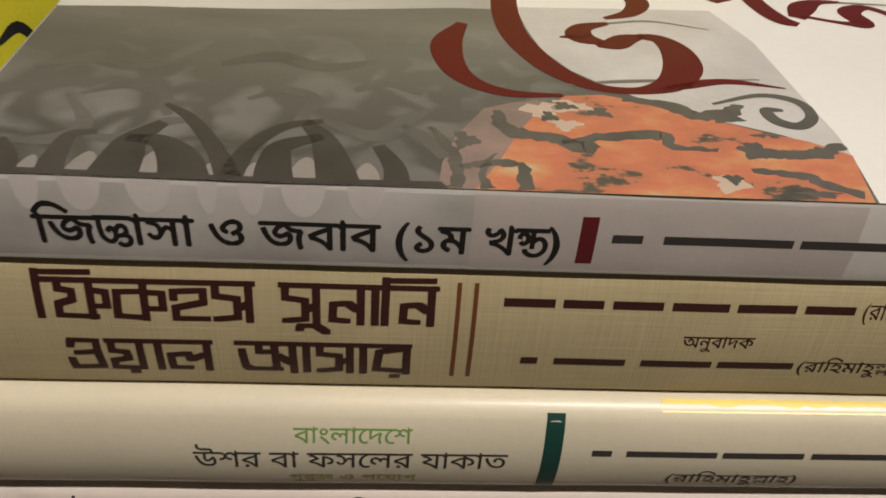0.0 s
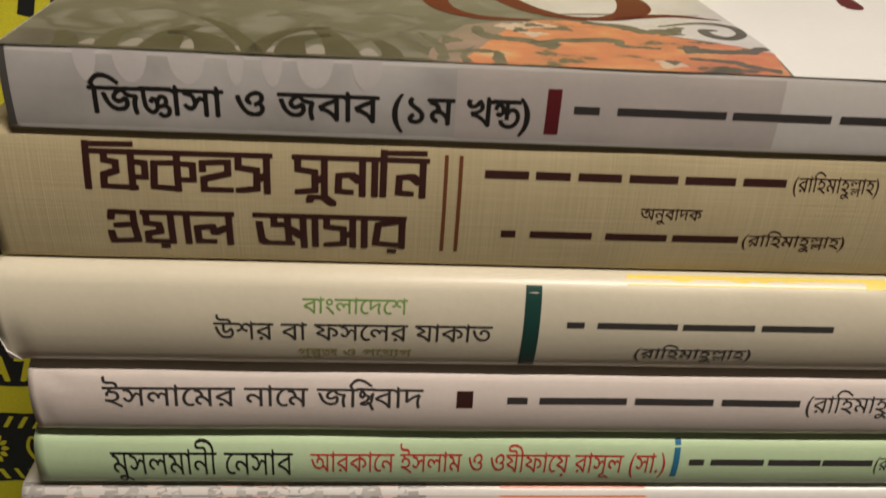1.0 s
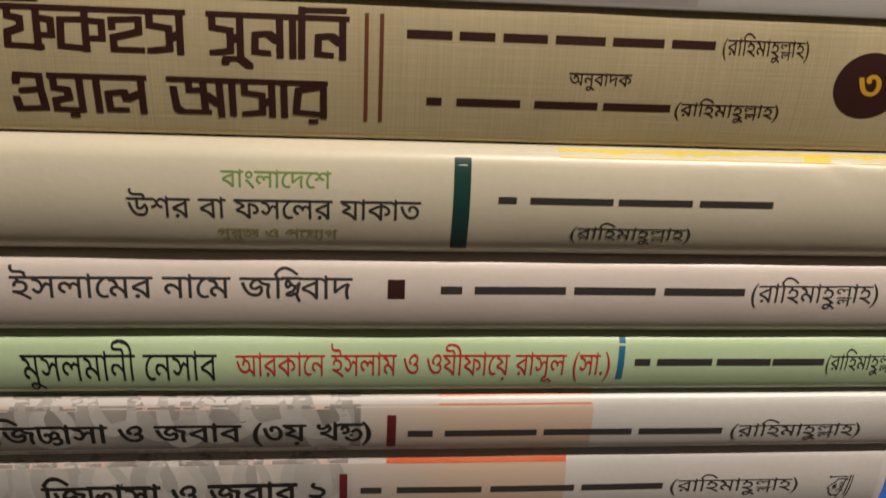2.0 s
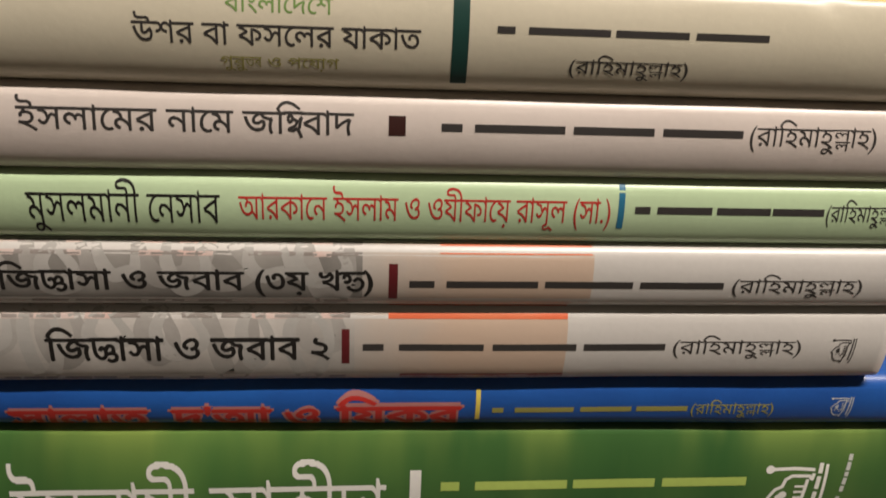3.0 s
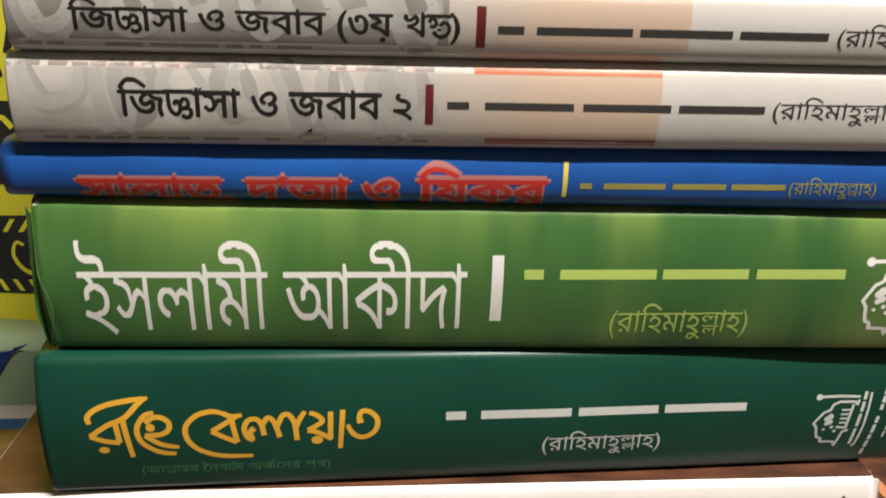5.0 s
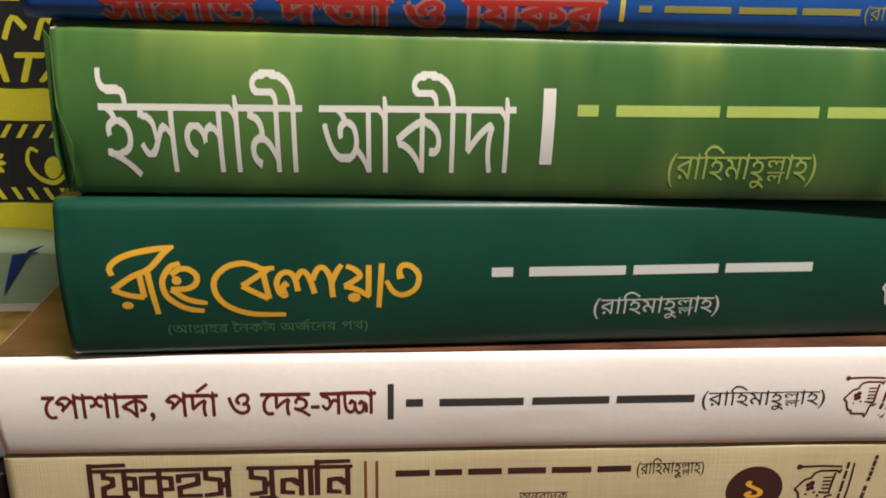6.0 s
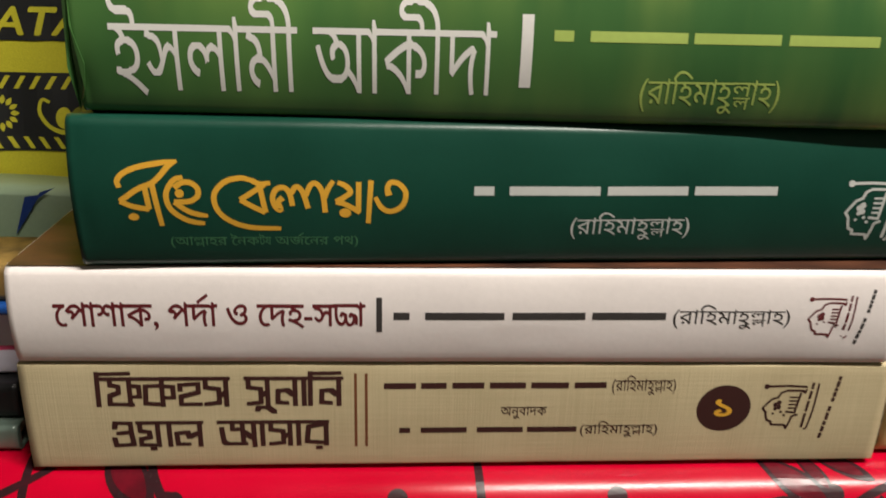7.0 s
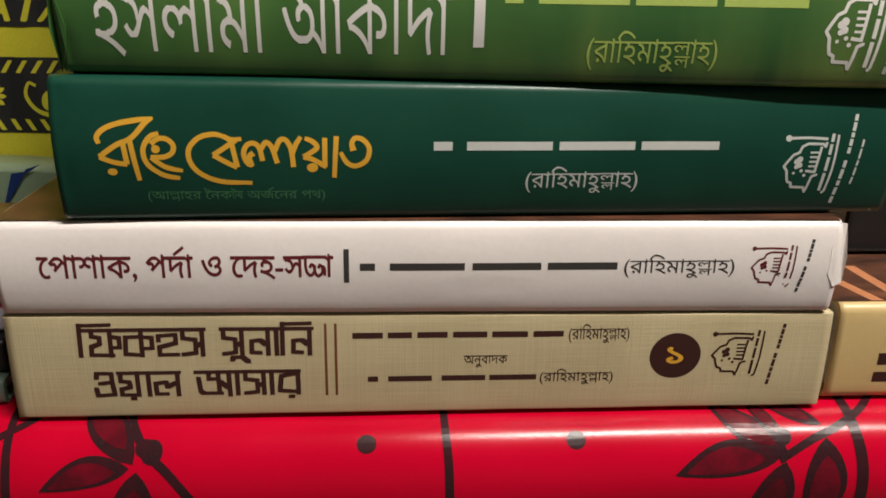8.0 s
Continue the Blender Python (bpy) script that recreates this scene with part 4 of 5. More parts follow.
b1 = Book("thick tan linen hardback lying at the bottom of the stack", -105, 135.0, -1.9, 30.0, 103.5, M_LINEN, deep=0.165, radius=0.7, bulge=0.5, board=2.6, seed=1, fall=(0.0, -0.005))
fiqh_print(b1, 0, 0, "\u09e7")

b2 = Book("white laminated book with a torn jacket corner", -104, 132.5, 30.1, 58.3, 101.8, M_PINKWHITE, deep=0.160, radius=2.4, bulge=1.9, board=1.6, seed=2, fall=(-0.005, 0.0), dents=((22, 38.6, 2.2, 0.9, 0.45, 0.0), (38, 40.2, 14, 0.8, 0.22, 0.1), (116, 41, 6, 1.2, 0.3, -0.35), (-60, 37, 16, 2, 0.12, 0.05)))
b2.text("title", "\u09c7পাশাক, পদ^া ও \u09c7দহ-স[জজ]া", -92.7, -13.0, 48.6, 42.6, M_MAROONINK, 0.012, "dark red title lettering")
b2.rule("divider", -10.2, -8.7, 40.8, 50.6, M_GREYINK, "dark grey upright divider")
b2.bars("author_bar", [(-5.7, -1.5), (2.6, 23.6), (25.8, 45.3), (47.2, 67.2)], 47.4, 43.0, M_GREYINK, slim=NAME_SLIM)
b2.text("honorific", "(রা\u09bfহমাহু[লল]াহ)", 69.2, 101.4, 47.0, 43.3, M_GREYINK)
b2.emblem(106.1, 119.3, 51.1, 39.1, M_MAROONINK)
b2.side_bars([(124.2, 53, 123.0, 46.5), (122.6, 45, 121.0, 37)], 0.9, M_GREYINK)
bm = bmesh.new()
rect(bm, -103.8, 132.3, 104.5, 261)
b2.print_top("cover_art", bm, M_BROWNART, "dark brown printed front cover")

b3 = Book("bottle green hardback with golden title lettering", -83.8, 147.5, 58.4, 96.0, 100.4, M_DARKGREEN, deep=0.150, radius=2.4, bulge=2.8, board=2.6, yaw=1.9, seed=3, fall=(0.0, -0.0095), dents=((-82.3, 92, 1.8, 3, 0.7, 0.0), (-77, 93, 3, 1.0, 0.35, 0.1), (-81.3, 70, 2.0, 6, 0.4, 0.0)))
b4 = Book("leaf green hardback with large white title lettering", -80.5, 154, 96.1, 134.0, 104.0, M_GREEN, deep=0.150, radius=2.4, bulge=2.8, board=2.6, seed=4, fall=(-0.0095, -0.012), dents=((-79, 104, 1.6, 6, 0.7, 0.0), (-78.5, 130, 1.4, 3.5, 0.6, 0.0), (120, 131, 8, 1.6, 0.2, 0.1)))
b4.text("title", "ইসলামী আকীদা", -71.8, 18.4, 118.6, 103.2, M_WHITEINK, 0.0, "large white title lettering")
b4.rule("divider", 24.3, 27.1, 105.2, 122.5, M_WHITEINK, "white upright divider")
b4.bars("author_bar", [(32.1, 36.8), (40.8, 64.5), (66.1, 87.6), (89.6, 112.2)], 120.1, 114.8, M_LIMEINK, slim=NAME_SLIM)
b4.text("honorific", "(রা\u09bfহমাহু[লল]াহ)", 54.4, 89.6, 107.4, 101.8, M_LIMEINK)
b4.emblem(117.6, 134.0, 122.2, 100.8, M_WHITEINK)
b4.side_bars([(140.2, 125.0, 138.9, 114), (138.5, 112.4, 136.9, 99.5)], 1.1, M_PALEINK)

# calligraphic title of the bottle green book, pen strokes placed to fit the camera's view
def rahe_title(b):
    def q(u, v, w=1.0):
        return (-73.1 + (u - 195) * 0.1272, 87.0 - (v - 350) * 0.1345, w)
    strokes = [
        [(202, 401, .9), (199, 388), (212, 374), (240, 363), (280, 356), (312, 352, .5)],
        [(312, 352, .5), (295, 362), (278, 380), (262, 393), (235, 404), (200, 427)],
        [(200, 427), (225, 437), (254, 442)],
        [(249, 400), (254, 442)],
        [(263, 393), (268, 430), (275, 475, .9)],
        [(321, 381, .8), (303, 388), (288, 412), (293, 440), (315, 459), (335, 467), (357, 470, .8)],
        [(304, 402), (318, 392), (335, 392), (348, 403), (346, 418), (330, 427), (302, 428)],
        [(302, 428), (325, 445), (345, 452), (364, 455, .7)],
        [(452, 388, .8), (430, 383), (400, 390), (379, 412), (381, 440), (402, 463), (442, 478), (503, 481, .8)],
        [(450, 387), (465, 394), (486, 392, .8)],
        [(474, 395), (452, 409), (427, 424)],
        [(427, 424), (452, 438), (474, 449)],
        [(465, 395), (470, 424), (475, 449)],
        [(509, 420, 1.2), (500, 428), (504, 444), (494, 438), (489, 420), (497, 404), (512, 401), (522, 412), (527, 436)],
        [(525, 412), (535, 399), (547, 409), (557, 441)],
        [(553, 416), (563, 396), (575, 394), (586, 412), (590, 449)],
        [(588, 422), (597, 402), (607, 388, .8)],
        [(615, 391, .8), (630, 397), (640, 409), (626, 420), (611, 428)],
        [(611, 428), (632, 434), (658, 449)],
        [(656, 390), (655, 449)],
        [(680, 387), (674, 471, .9)],
        [(715, 416, 1.3), (712, 401), (719, 391), (735, 394), (748, 411), (742, 435), (720, 447), (701, 440), (688, 419, .8)],
    ]
    bm = bmesh.new()
    for k, line in enumerate(strokes):
        had = len(bm.verts)
        stroke(bm, [q(*p) for p in line], 1.36, 5)
        bm.verts.ensure_lookup_table()
        for v in bm.verts[had:]:
            v.co.z = 0.0015 * k
    for u, v, rx, rz in ((223, 457, 1.3, 0.95), (629, 450, 1.5, 1.25), (313, 412, 1.1, 1.1)):
        disc(bm, *q(u, v)[:2], rx, rz, n=16)
    b.print("title", bm, M_GOLDINK, "golden hand-drawn title lettering")


rahe_title(b3)
b3.text("subtitle", "(আ[লল]াহর \u09c8নক[টয] অজ^\u09c7নর পথ)", -61.4, -14.8, 67.0, 64.8, M_FAINTGREEN, 0.0, "faint green subtitle lettering")
b3.bars("author_bar", [(14.5, 19.6), (23.5, 47.0), (48.9, 70.2), (72.0, 94.2)], 81.5, 76.6, M_PALEINK, slim=NAME_SLIM)
b3.text("honorific", "(রা\u09bfহমাহু[লল]াহ)", 40.1, 71.9, 71.6, 67.5, M_PALEINK)
b3.emblem(113.6, 129.0, 82.3, 65.6, M_PALEINK)
b3.side_bars([(133.8, 88, 132.5, 77), (132.2, 75, 130.6, 62)], 1.0, M_PALEINK)
b3.side_bars([(136.6, 81, 135.0, 68)], 0.6, M_PALEINK)

b5 = Book("thin blue laminated book with red title lettering", -85, 152, 134.1, 148.2, 104.4, M_BLUE, radius=3.0, bulge=1.7, board=0.6, seed=5, fall=(-0.012, -0.002))
b5.print("title_outline", fit_letters(letters("সালাত, দু'আ ও", 0.075), -69.9, 2.4, 140.7, 134.7), M_OUTLINE, "thin pale outline of the title", 0.04, step=50)
b5.text("title", "সালাত, দু'আ ও", -69.5, 2.0, 140.4, 134.9, M_REDINK, 0.025, "red title lettering")
b5.print("title_outline", fit_letters(letters("\u09bfযকর", 0.075), 5.5, 36.9, 141.3, 134.6), M_OUTLINE, "thin pale outline of the title", 0.04, step=50)
b5.text("title", "\u09bfযকর", 6.0, 36.4, 140.8, 134.9, M_REDINK, 0.025, "larger red title lettering")
b5.rule("divider", 39.7, 40.8, 136.9, 145.3, M_LIGHTYELLOW, "yellow upright divider")
b5.bars("author_bar", [(43.8, 46.6), (49.4, 64.1), (65.8, 78.7), (80.0, 93.1)], 141.0, 138.0, M_OLIVEINK, slim=NAME_SLIM)
b5.text("honorific", "(রা\u09bfহমাহু[লল]াহ)", 94.1, 115.5, 140.8, 138.0, M_OLIVEINK)
b5.emblem(130.6, 136.4, 142.5, 136.7, M_PALEINK, True)

b6 = Book("grey and white book with black title lettering", -80, 140, 148.3, 168.1, 101.8, M_GREYWHITE, radius=2.6, bulge=1.9, board=0.6, seed=6)
spine_wash(b6, -80, 140, 148.3, 168.1, 10.3, 59.8, M_MOTTLED)
jiggasha_print(b6, "\u09bfজ[জঞ]াসা ও জবাব ২", (-57.7, 4.8), 160.6, 155.2, (7.4, 9.2, 154.0, 162.8), [(12.2, 17.0), (20.5, 40.2), (42.3, 62.2), (64.0, 83.8)], (85.8, 117.6), 159.9, 156.3, 0, 0, 0)
b6.rule("orange_strip", 18.0, 59.7, 165.2, 167.9, M_ORANGE, "orange printed strip")
b6.rule("brown_strip", 20.9, 59.9, 148.6, 151.0, M_REDBROWN, "red-brown printed strip")
b6.emblem(125.4, 131.4, 160.5, 153.9, M_GREYINK, True)

b7 = Book("slim grey and white book with black title lettering", -78, 141, 168.2, 183.7, 100.9, M_GREYWHITE, radius=2.4, bulge=1.6, board=0.6, seed=7)
spine_wash(b7, -78, 141, 168.2, 183.7, 12.0, 64.0, M_MOTTLEDSHADE)
jiggasha_print(b7, "\u09bfজ[জঞ]াসা ও জবাব (৩য\u09bc খ[ণড])", (-65.4, 14.4), 177.3, 173.0, (17.8, 19.8, 170.8, 179.4), [(22.4, 28.0), (30.7, 51.5), (53.1, 73.5), (75.2, 95.0)], (97.2, 128.8), 176.2, 172.7, 0, 0, 0)
b7.rule("orange_strip", 29.1, 63.5, 181.6, 183.4, M_ORANGE, "orange printed strip")

b8 = Book("slim pale green book with black and red lettering", -73, 144, 183.8, 198.9, 101.4, M_PALEGREEN, radius=2.4, bulge=1.7, board=0.6, seed=8)
b8.text("title", "মুসলমানী \u09c7নসাব", -57.2, -18.0, 194.6, 188.4, M_BLACKINK, 0.0, "black title lettering")
b8.text("title", "আরকা\u09c7ন ইসলাম ও ওযীফা\u09c7য\u09bc রাসূল (সা.)", -14.2, 66.3, 194.4, 189.4, M_REDINK, 0.0, "red title lettering")
b8.rule("divider", 68.0, 69.4, 188.2, 198.1, M_BLUEINK, "blue upright divider")
b8.bars("author_bar", [(71.8, 75.3), (76.9, 89.5), (90.6, 103.1), (103.6, 115.7)], 194.1, 190.6, M_GREYINK, slim=NAME_SLIM)
b8.text("honorific", "(রা\u09bfহমাহু[লল]াহ)", 116.4, 135.6, 194.0, 190.5, M_GREYINK)

b9 = Book("rose white laminated book with black title lettering", -71, 143, 199.0, 217.1, 100.5, M_ROSEWHITE, radius=2.8, bulge=2.2, board=0.8, seed=9, dents=((-66, 214, 3, 1.2, 0.4, -0.3), (-69, 206, 1.6, 4, 0.4, 0.0)))
b9.text("title", "ইসলা\u09c7মর না\u09c7ম জ\u09bf[ঙগ]বাদ".replace("জ\u09bf[ঙগ]", "জ\u09bf[ঙগ]"), -56.4, 10.0, 212.6, 208.2, M_GREYINK, 0.006, "black title lettering")
b9.rule("square_mark", 17.1, 20.6, 208.3, 212.4, M_BROWNINK, "small dark brown square mark")
b9.bars("author_bar", [(28.0, 32.4), (35.0, 54.2), (56.0, 73.5), (75.4, 93.1)], 211.8, 208.3, M_GREYINK, slim=NAME_SLIM)
b9.text("honorific", "(রা\u09bfহমাহু[লল]াহ)", 94.7, 123.5, 211.8, 208.0, M_GREYINK)

b10 = Book("cream laminated book with green and black lettering", -73.5, 142, 217.2, 240.2, 99.2, M_CREAM, radius=3.2, bulge=2.8, board=2.0, seed=10, dents=((107, 237.4, 4, 1.2, 0.4, -0.3), (-71, 224, 2, 5, 0.5, 0.0)))
b10.text("title", "বাংলা\u09c7দ\u09c7শ", -14.9, 5.8, 235.2, 232.2, M_GREENINK, 0.004, "green upper title line")
b10.text("title", "উশর বা ফস\u09c7লর যাকাত", -32.3, 23.1, 229.8, 226.0, M_GREYINK, 0.004, "black title line")
b10.text("subtitle", "গুরু[তব] ও প্র\u09c7যা\u09bcগ".replace("প্র", "প"), -16.0, 7.0, 223.6, 221.6, M_OLIVEINK)
b10.rule("divider", 29.3, 32.6, 219.4, 238.4, M_TEALINK, "dark green upright divider")
b10.bars("author_bar", [(38.2, 41.8), (44.5, 61.2), (62.3, 77.5), (79.0, 94.4)], 231.8, 228.9, M_GREYINK, slim=NAME_SLIM)
b10.text("honorific", "(রা\u09bfহমাহু[লল]াহ)", 53.5, 78.4, 224.9, 222.2, M_GREYINK)
b10.rule("yellow_strip", 50, 141.6, 238.7, 240.0, M_LIGHTYELLOW, "pale yellow strip along the upper edge")

b11 = Book("tan linen hardback with bold dark brown lettering", -72.5, 140, 240.3, 267.0, 103.5, M_LINEN, deep=0.150, radius=1.6, bulge=1.4, board=2.4, seed=11)

b12 = Book("grey and white book with a calligraphic cover, topmost in the stack", -66, 152, 267.1, 282.0, 103.5, M_GREYWHITE, deep=0.142, radius=0.3, bulge=0.5, board=0.7, seed=12, rise=0.05)
b12.print("grey_panel", shape_rect(-65.7, 72.5, 267.2, 281.93), M_GREYBAND, "pale grey printed spine", 0.03)
b12.print("pink_panel", shape_rect(13.0, 73.5, 267.2, 281.93), M_PINKGREY, "pinkish grey printed panel", 0.04)
b12.rule("dark_end", -65.9, -64.6, 267.2, 281.8, M_DARKART, "dark printed end of the spine")
jiggasha_print(b12, "\u09bfজ[জঞ]াসা ও জবাব (১ম খ[ণড])", (-51.6, 26.8), 275.4, 270.6, (29.6, 32.2, 269.3, 278.0), [(34.7, 39.5), (42.8, 63.4), (64.6, 83.6), (85.4, 104.0)], (106.0, 137.0), 275.6, 272.4, 0, 0, 0)


def top_art(name, points, mat, label="", lift=0.15):
    bm = bmesh.new()
    poly(bm, points)
    return b12.print_top(name, bm, mat, label, lift)


top_art("cover_ground", [(-65.8, 103.8), (151.6, 103.8), (151.6, 245), (-65.8, 245)], M_WHITE, "white printed front cover", 0.08)
top_art("cover_photo", [(-65.7, 103.8), (74.5, 103.8), (76.2, 117), (70, 122), (56, 128), (48, 132.5), (40.7, 137.4), (33.6, 144.7), (29.3, 153.1), (27.4, 163.3), (26.5, 174.5), (12, 174), (-12.4, 170), (-28, 168), (-42, 165.5), (-55, 166), (-65.7, 164.5)], M_FILIGREE, "grey printed picture", 0.16)
top_art("cover_photo", [(-65.7, 180), (-46, 179), (-13, 177), (24, 180), (60, 186), (76, 190), (75, 245), (-65.7, 245)], M_YELLOW, "yellow and orange printed picture", 0.16)
top_art("cover_photo", [(-65.6, 181), (-46, 180), (-22, 179), (-14, 184), (-13, 244.5), (-65.6, 244.5)], M_MOSAIC, "many-coloured printed picture", 0.2)
top_art("mint_patch", [(-40, 184), (-24, 181), (-18, 188), (-34, 190)], M_MINT, "", 0.24)
top_art("mint_patch", [(-10, 186), (6, 184), (10, 197), (-8, 199)], M_MINT, "", 0.24)
top_art("white_patch", [(-30, 182), (-14, 180), (-12, 204), (-26, 206)], M_WHITE, "", 0.26)
edge_rnd = random.Random(5)
orange = [(12.8, 103.8), (16.9, 111.4), (20.7, 120.9), (25.3, 130.3), (31, 133.5), (37.7, 134.6), (47.9, 132.5), (56, 127.9), (64.3, 124.8), (71, 122), (75.7, 117), (75.6, 110), (74.5, 103.8)]
top_art("pink_picture", [(7.5, 103.8), (8.3, 110.7), (10.8, 118.9), (16.1, 128.6), (21, 131), (25.7, 132.4), (30, 126), (27, 112), (24, 103.8)], M_DUSKPINK, "dusky pink edge of the picture", 0.19)
top_art("orange_picture", [(x + edge_rnd.uniform(-0.8, 0.8), y + (edge_rnd.uniform(-1, 1) if y > 105 else 0)) for x, y in orange], M_STONE, "orange picture of an inscription", 0.22)


def blotch(cx, cy, rx, ry, mat, seed, lift=0.32):
    rnd = random.Random(seed)
    pts = []
    ph = rnd.uniform(0, 6)
    for k in range(22):
        a = 2 * math.pi * k / 22
        w = 1 + 0.28 * math.sin(3 * a + ph) + 0.18 * math.sin(7 * a + 2 * ph) + rnd.uniform(-0.1, 0.1)
        pts.append((cx + rx * w * math.cos(a), cy + ry * w * math.sin(a)))
    bm = bmesh.new()
    poly(bm, pts)
    b12.print_top("dark_blotch", bm, mat, "", lift)


for k, (cx, cy, rx, ry) in enumerate(((26, 128.5, 3.2, 3.0), (31, 130.5, 3.4, 2.2), (29.5, 124, 2.4, 1.8), (52.5, 107.6, 2.6, 2.2))):
    blotch(cx, cy, rx, ry, M_PEACH, 70 + k, 0.27)
for k, (cx, cy, rx, ry) in enumerate(((27, 126.5, 1.4, 1.6), (30.3, 130.5, 2.0, 1.3), (36, 128.7, 2.2, 1.5), (53.5, 109, 1.4, 1.3), (60.7, 117.7, 3.0, 2.6), (12.3, 117.8, 2.0, 2.4), (66, 105.6, 3.4, 0.8), (58.5, 128.5, 2.6, 1.6))):
    blotch(cx, cy, rx, ry, M_SCROLL, 40 + k)


def top_stroke(name, points, width, mat, label="", lift=0.4, taper=0.0, ragged=0.0):
    bm = bmesh.new()
    stroke(bm, points, width, 6, taper)
    rnd = random.Random(int(points[0][0] * 31 + points[0][1] * 7))
    for v in bm.verts:
        if ragged:
            v.co += Vector((rnd.uniform(-ragged, ragged), rnd.uniform(-ragged, ragged), 0))
        v.co.y = max(v.co.y, 103.8)
    return b12.print_top(name, bm, mat, label, lift)


# dark scrolls and pale petals of the grey picture
top_art("pale_patch", [(26.8, 174.5), (38, 175.5), (55.5, 177), (70, 178), (74.6, 161.9), (75.5, 142.4), (76.6, 124), (76.2, 117.3), (66.2, 123.7), (56, 127.9), (47.9, 132.5), (40.7, 137.4), (33.6, 144.7), (29.3, 153.1), (27.4, 163.3)], M_PALEPATCH, "pale grey printed cloud", 0.205)
for line, wide in (
    ([(18.2, 127.8, .7), (19.6, 121.5, 1.3), (26.9, 119.4, 1.1), (30.7, 116.6, 1.5), (33.7, 117.8, .8)], 2.6),
    ([(27.9, 118.2, .6), (37.1, 120.9, 1.1), (45.2, 121.4, 1.2), (46.5, 118.2, .8), (53.8, 117.4, .6)], 2.4),
    ([(57.5, 118.8, .7), (60.9, 117.2, 1.3), (65.9, 117, 1.1), (71.8, 118.2, 1.4), (76.2, 121, .6)], 2.4),
    ([(57.5, 111.8, .5), (65.7, 110.6, .9), (67.7, 108.4, 1.2), (72.8, 106, .9)], 2.4),
    ([(41.3, 134.2, .5), (50.1, 131.9, 1.4), (53.3, 129, 1.2), (59.2, 130.6, 1.3), (63, 133.6, .5)], 2.6),
    ([(6.6, 121.5, .6), (9.4, 115.5, 1.0), (10.7, 109, 1.0), (10, 103.8, 1.2)], 2.0),
    ([(11, 109.6, .6), (16.8, 111.2, 1.0), (20.8, 110.3, 1.0), (20.4, 103.8, 1.3)], 1.8),
    ([(15, 103.8, 1.2), (14.4, 109, .8), (17, 114, .5)], 1.6),
):
    top_stroke("dark_branch", line, wide, M_SCROLL, "dark printed branch", 0.3, ragged=0.45)
for line, wide in (
    ([(-54.6, 103.8, 1.3), (-55.5, 108, 1.1), (-58, 113, .6)], 3.6),
    ([(-48.0, 103.8, 1.2), (-48.4, 108.5, 1.0), (-48, 114.6, .7), (-44.4, 116, .4)], 3.6),
    ([(-39.2, 103.8, 1.4), (-39, 109, 1.2), (-38.6, 113.8, .9), (-35.2, 119.6, .4)], 5.4),
    ([(-29, 103.8, 1.4), (-30.9, 109.4, 1.2), (-34.6, 113.8, .7), (-39.7, 114.6, .4)], 5.2),
    ([(-16.4, 103.8, 1.3), (-16.8, 109, 1.1), (-16, 113.8, .8), (-10.2, 117, .4)], 4.6),
    ([(-7, 103.8, 1.3), (-8.2, 109.6, 1.1), (-10.2, 116.4, .8), (-13.6, 121.8, .4)], 5.0),
    ([(-22.6, 103.8, 1.2), (-25.9, 112, .9), (-31.3, 121, .7), (-36.2, 125.6, .3)], 3.2),
    ([(-22.8, 103.8, 1.2), (-21, 113, .9), (-16.6, 119.6, .7), (-10.5, 122, .4)], 3.2),
    ([(1.5, 103.8, 1.2), (1, 109, 1.0), (-1.5, 115, .6)], 3.4),
):
    top_stroke("arch", line, wide, M_TRACERY, "dark printed arch", 0.33)
for line, wide in (
    ([(-47.3, 115.4, .5), (-41.1, 114.3, 1), (-35.2, 119.6, 1), (-31.2, 120.4, .4)], 2.2),
    ([(-57, 112.6, .5), (-49.8, 113.6, 1.2), (-47.1, 118.6, 1), (-52.5, 127.8, .3)], 2.2),
    ([(-10.5, 122, .5), (-2, 117.8, 1.2), (3.5, 124, 1), (6.9, 127, .4)], 2.4),
    ([(2.3, 121.6, .5), (5.4, 118.4, 1), (8.8, 112, .9)], 2.0),
    ([(-50.5, 128, .4), (-44, 131.5, 1), (-37.5, 128.4, 1.2), (-35.2, 121.8, .6)], 2.0),
    ([(-23.5, 128.4, .4), (-17.7, 132, 1), (-12.5, 128.8, 1.2), (-14.7, 121.6, .6)], 2.0),
    ([(-61.0, 137, .5), (-53, 141, 1.2), (-44, 138.5, .9), (-36, 142, .4)], 2.4),
    ([(-30.0, 141, .5), (-21, 145, 1.3), (-12, 141.5, 1), (-2, 145, .4)], 2.6),
    ([(-6.0, 133, .5), (0, 136.5, 1.2), (6, 133, .8)], 2.4),
):
    top_stroke("scroll", line, wide * 1.25, M_SOFTSCROLL, "soft dark printed scroll", 0.29)
top_art("dark_fringe", [(-65.6, 103.8), (9.0, 103.8), (8.0, 105.4), (-20, 105.0), (-45, 105.2), (-65.6, 105.6)], M_TRACERY, "dark printed fringe along the fold", 0.27)
top_art("dark_corner", [(-65.6, 103.9), (-56.5, 103.9), (-57.2, 110.5), (-60, 113.4), (-65.6, 113.9)], M_PURPLEGREY, "purplish grey printed corner", 0.28)
top_art("pale_mist", [(-65.6, 163.5), (-50, 165.2), (-30, 166.4), (-10, 168.6), (12, 172.2), (26.4, 173.2), (26.6, 180.2), (-13, 177.1), (-46, 179.1), (-65.6, 180.1)], M_MIST, "pale grey mist over the picture", 0.2)
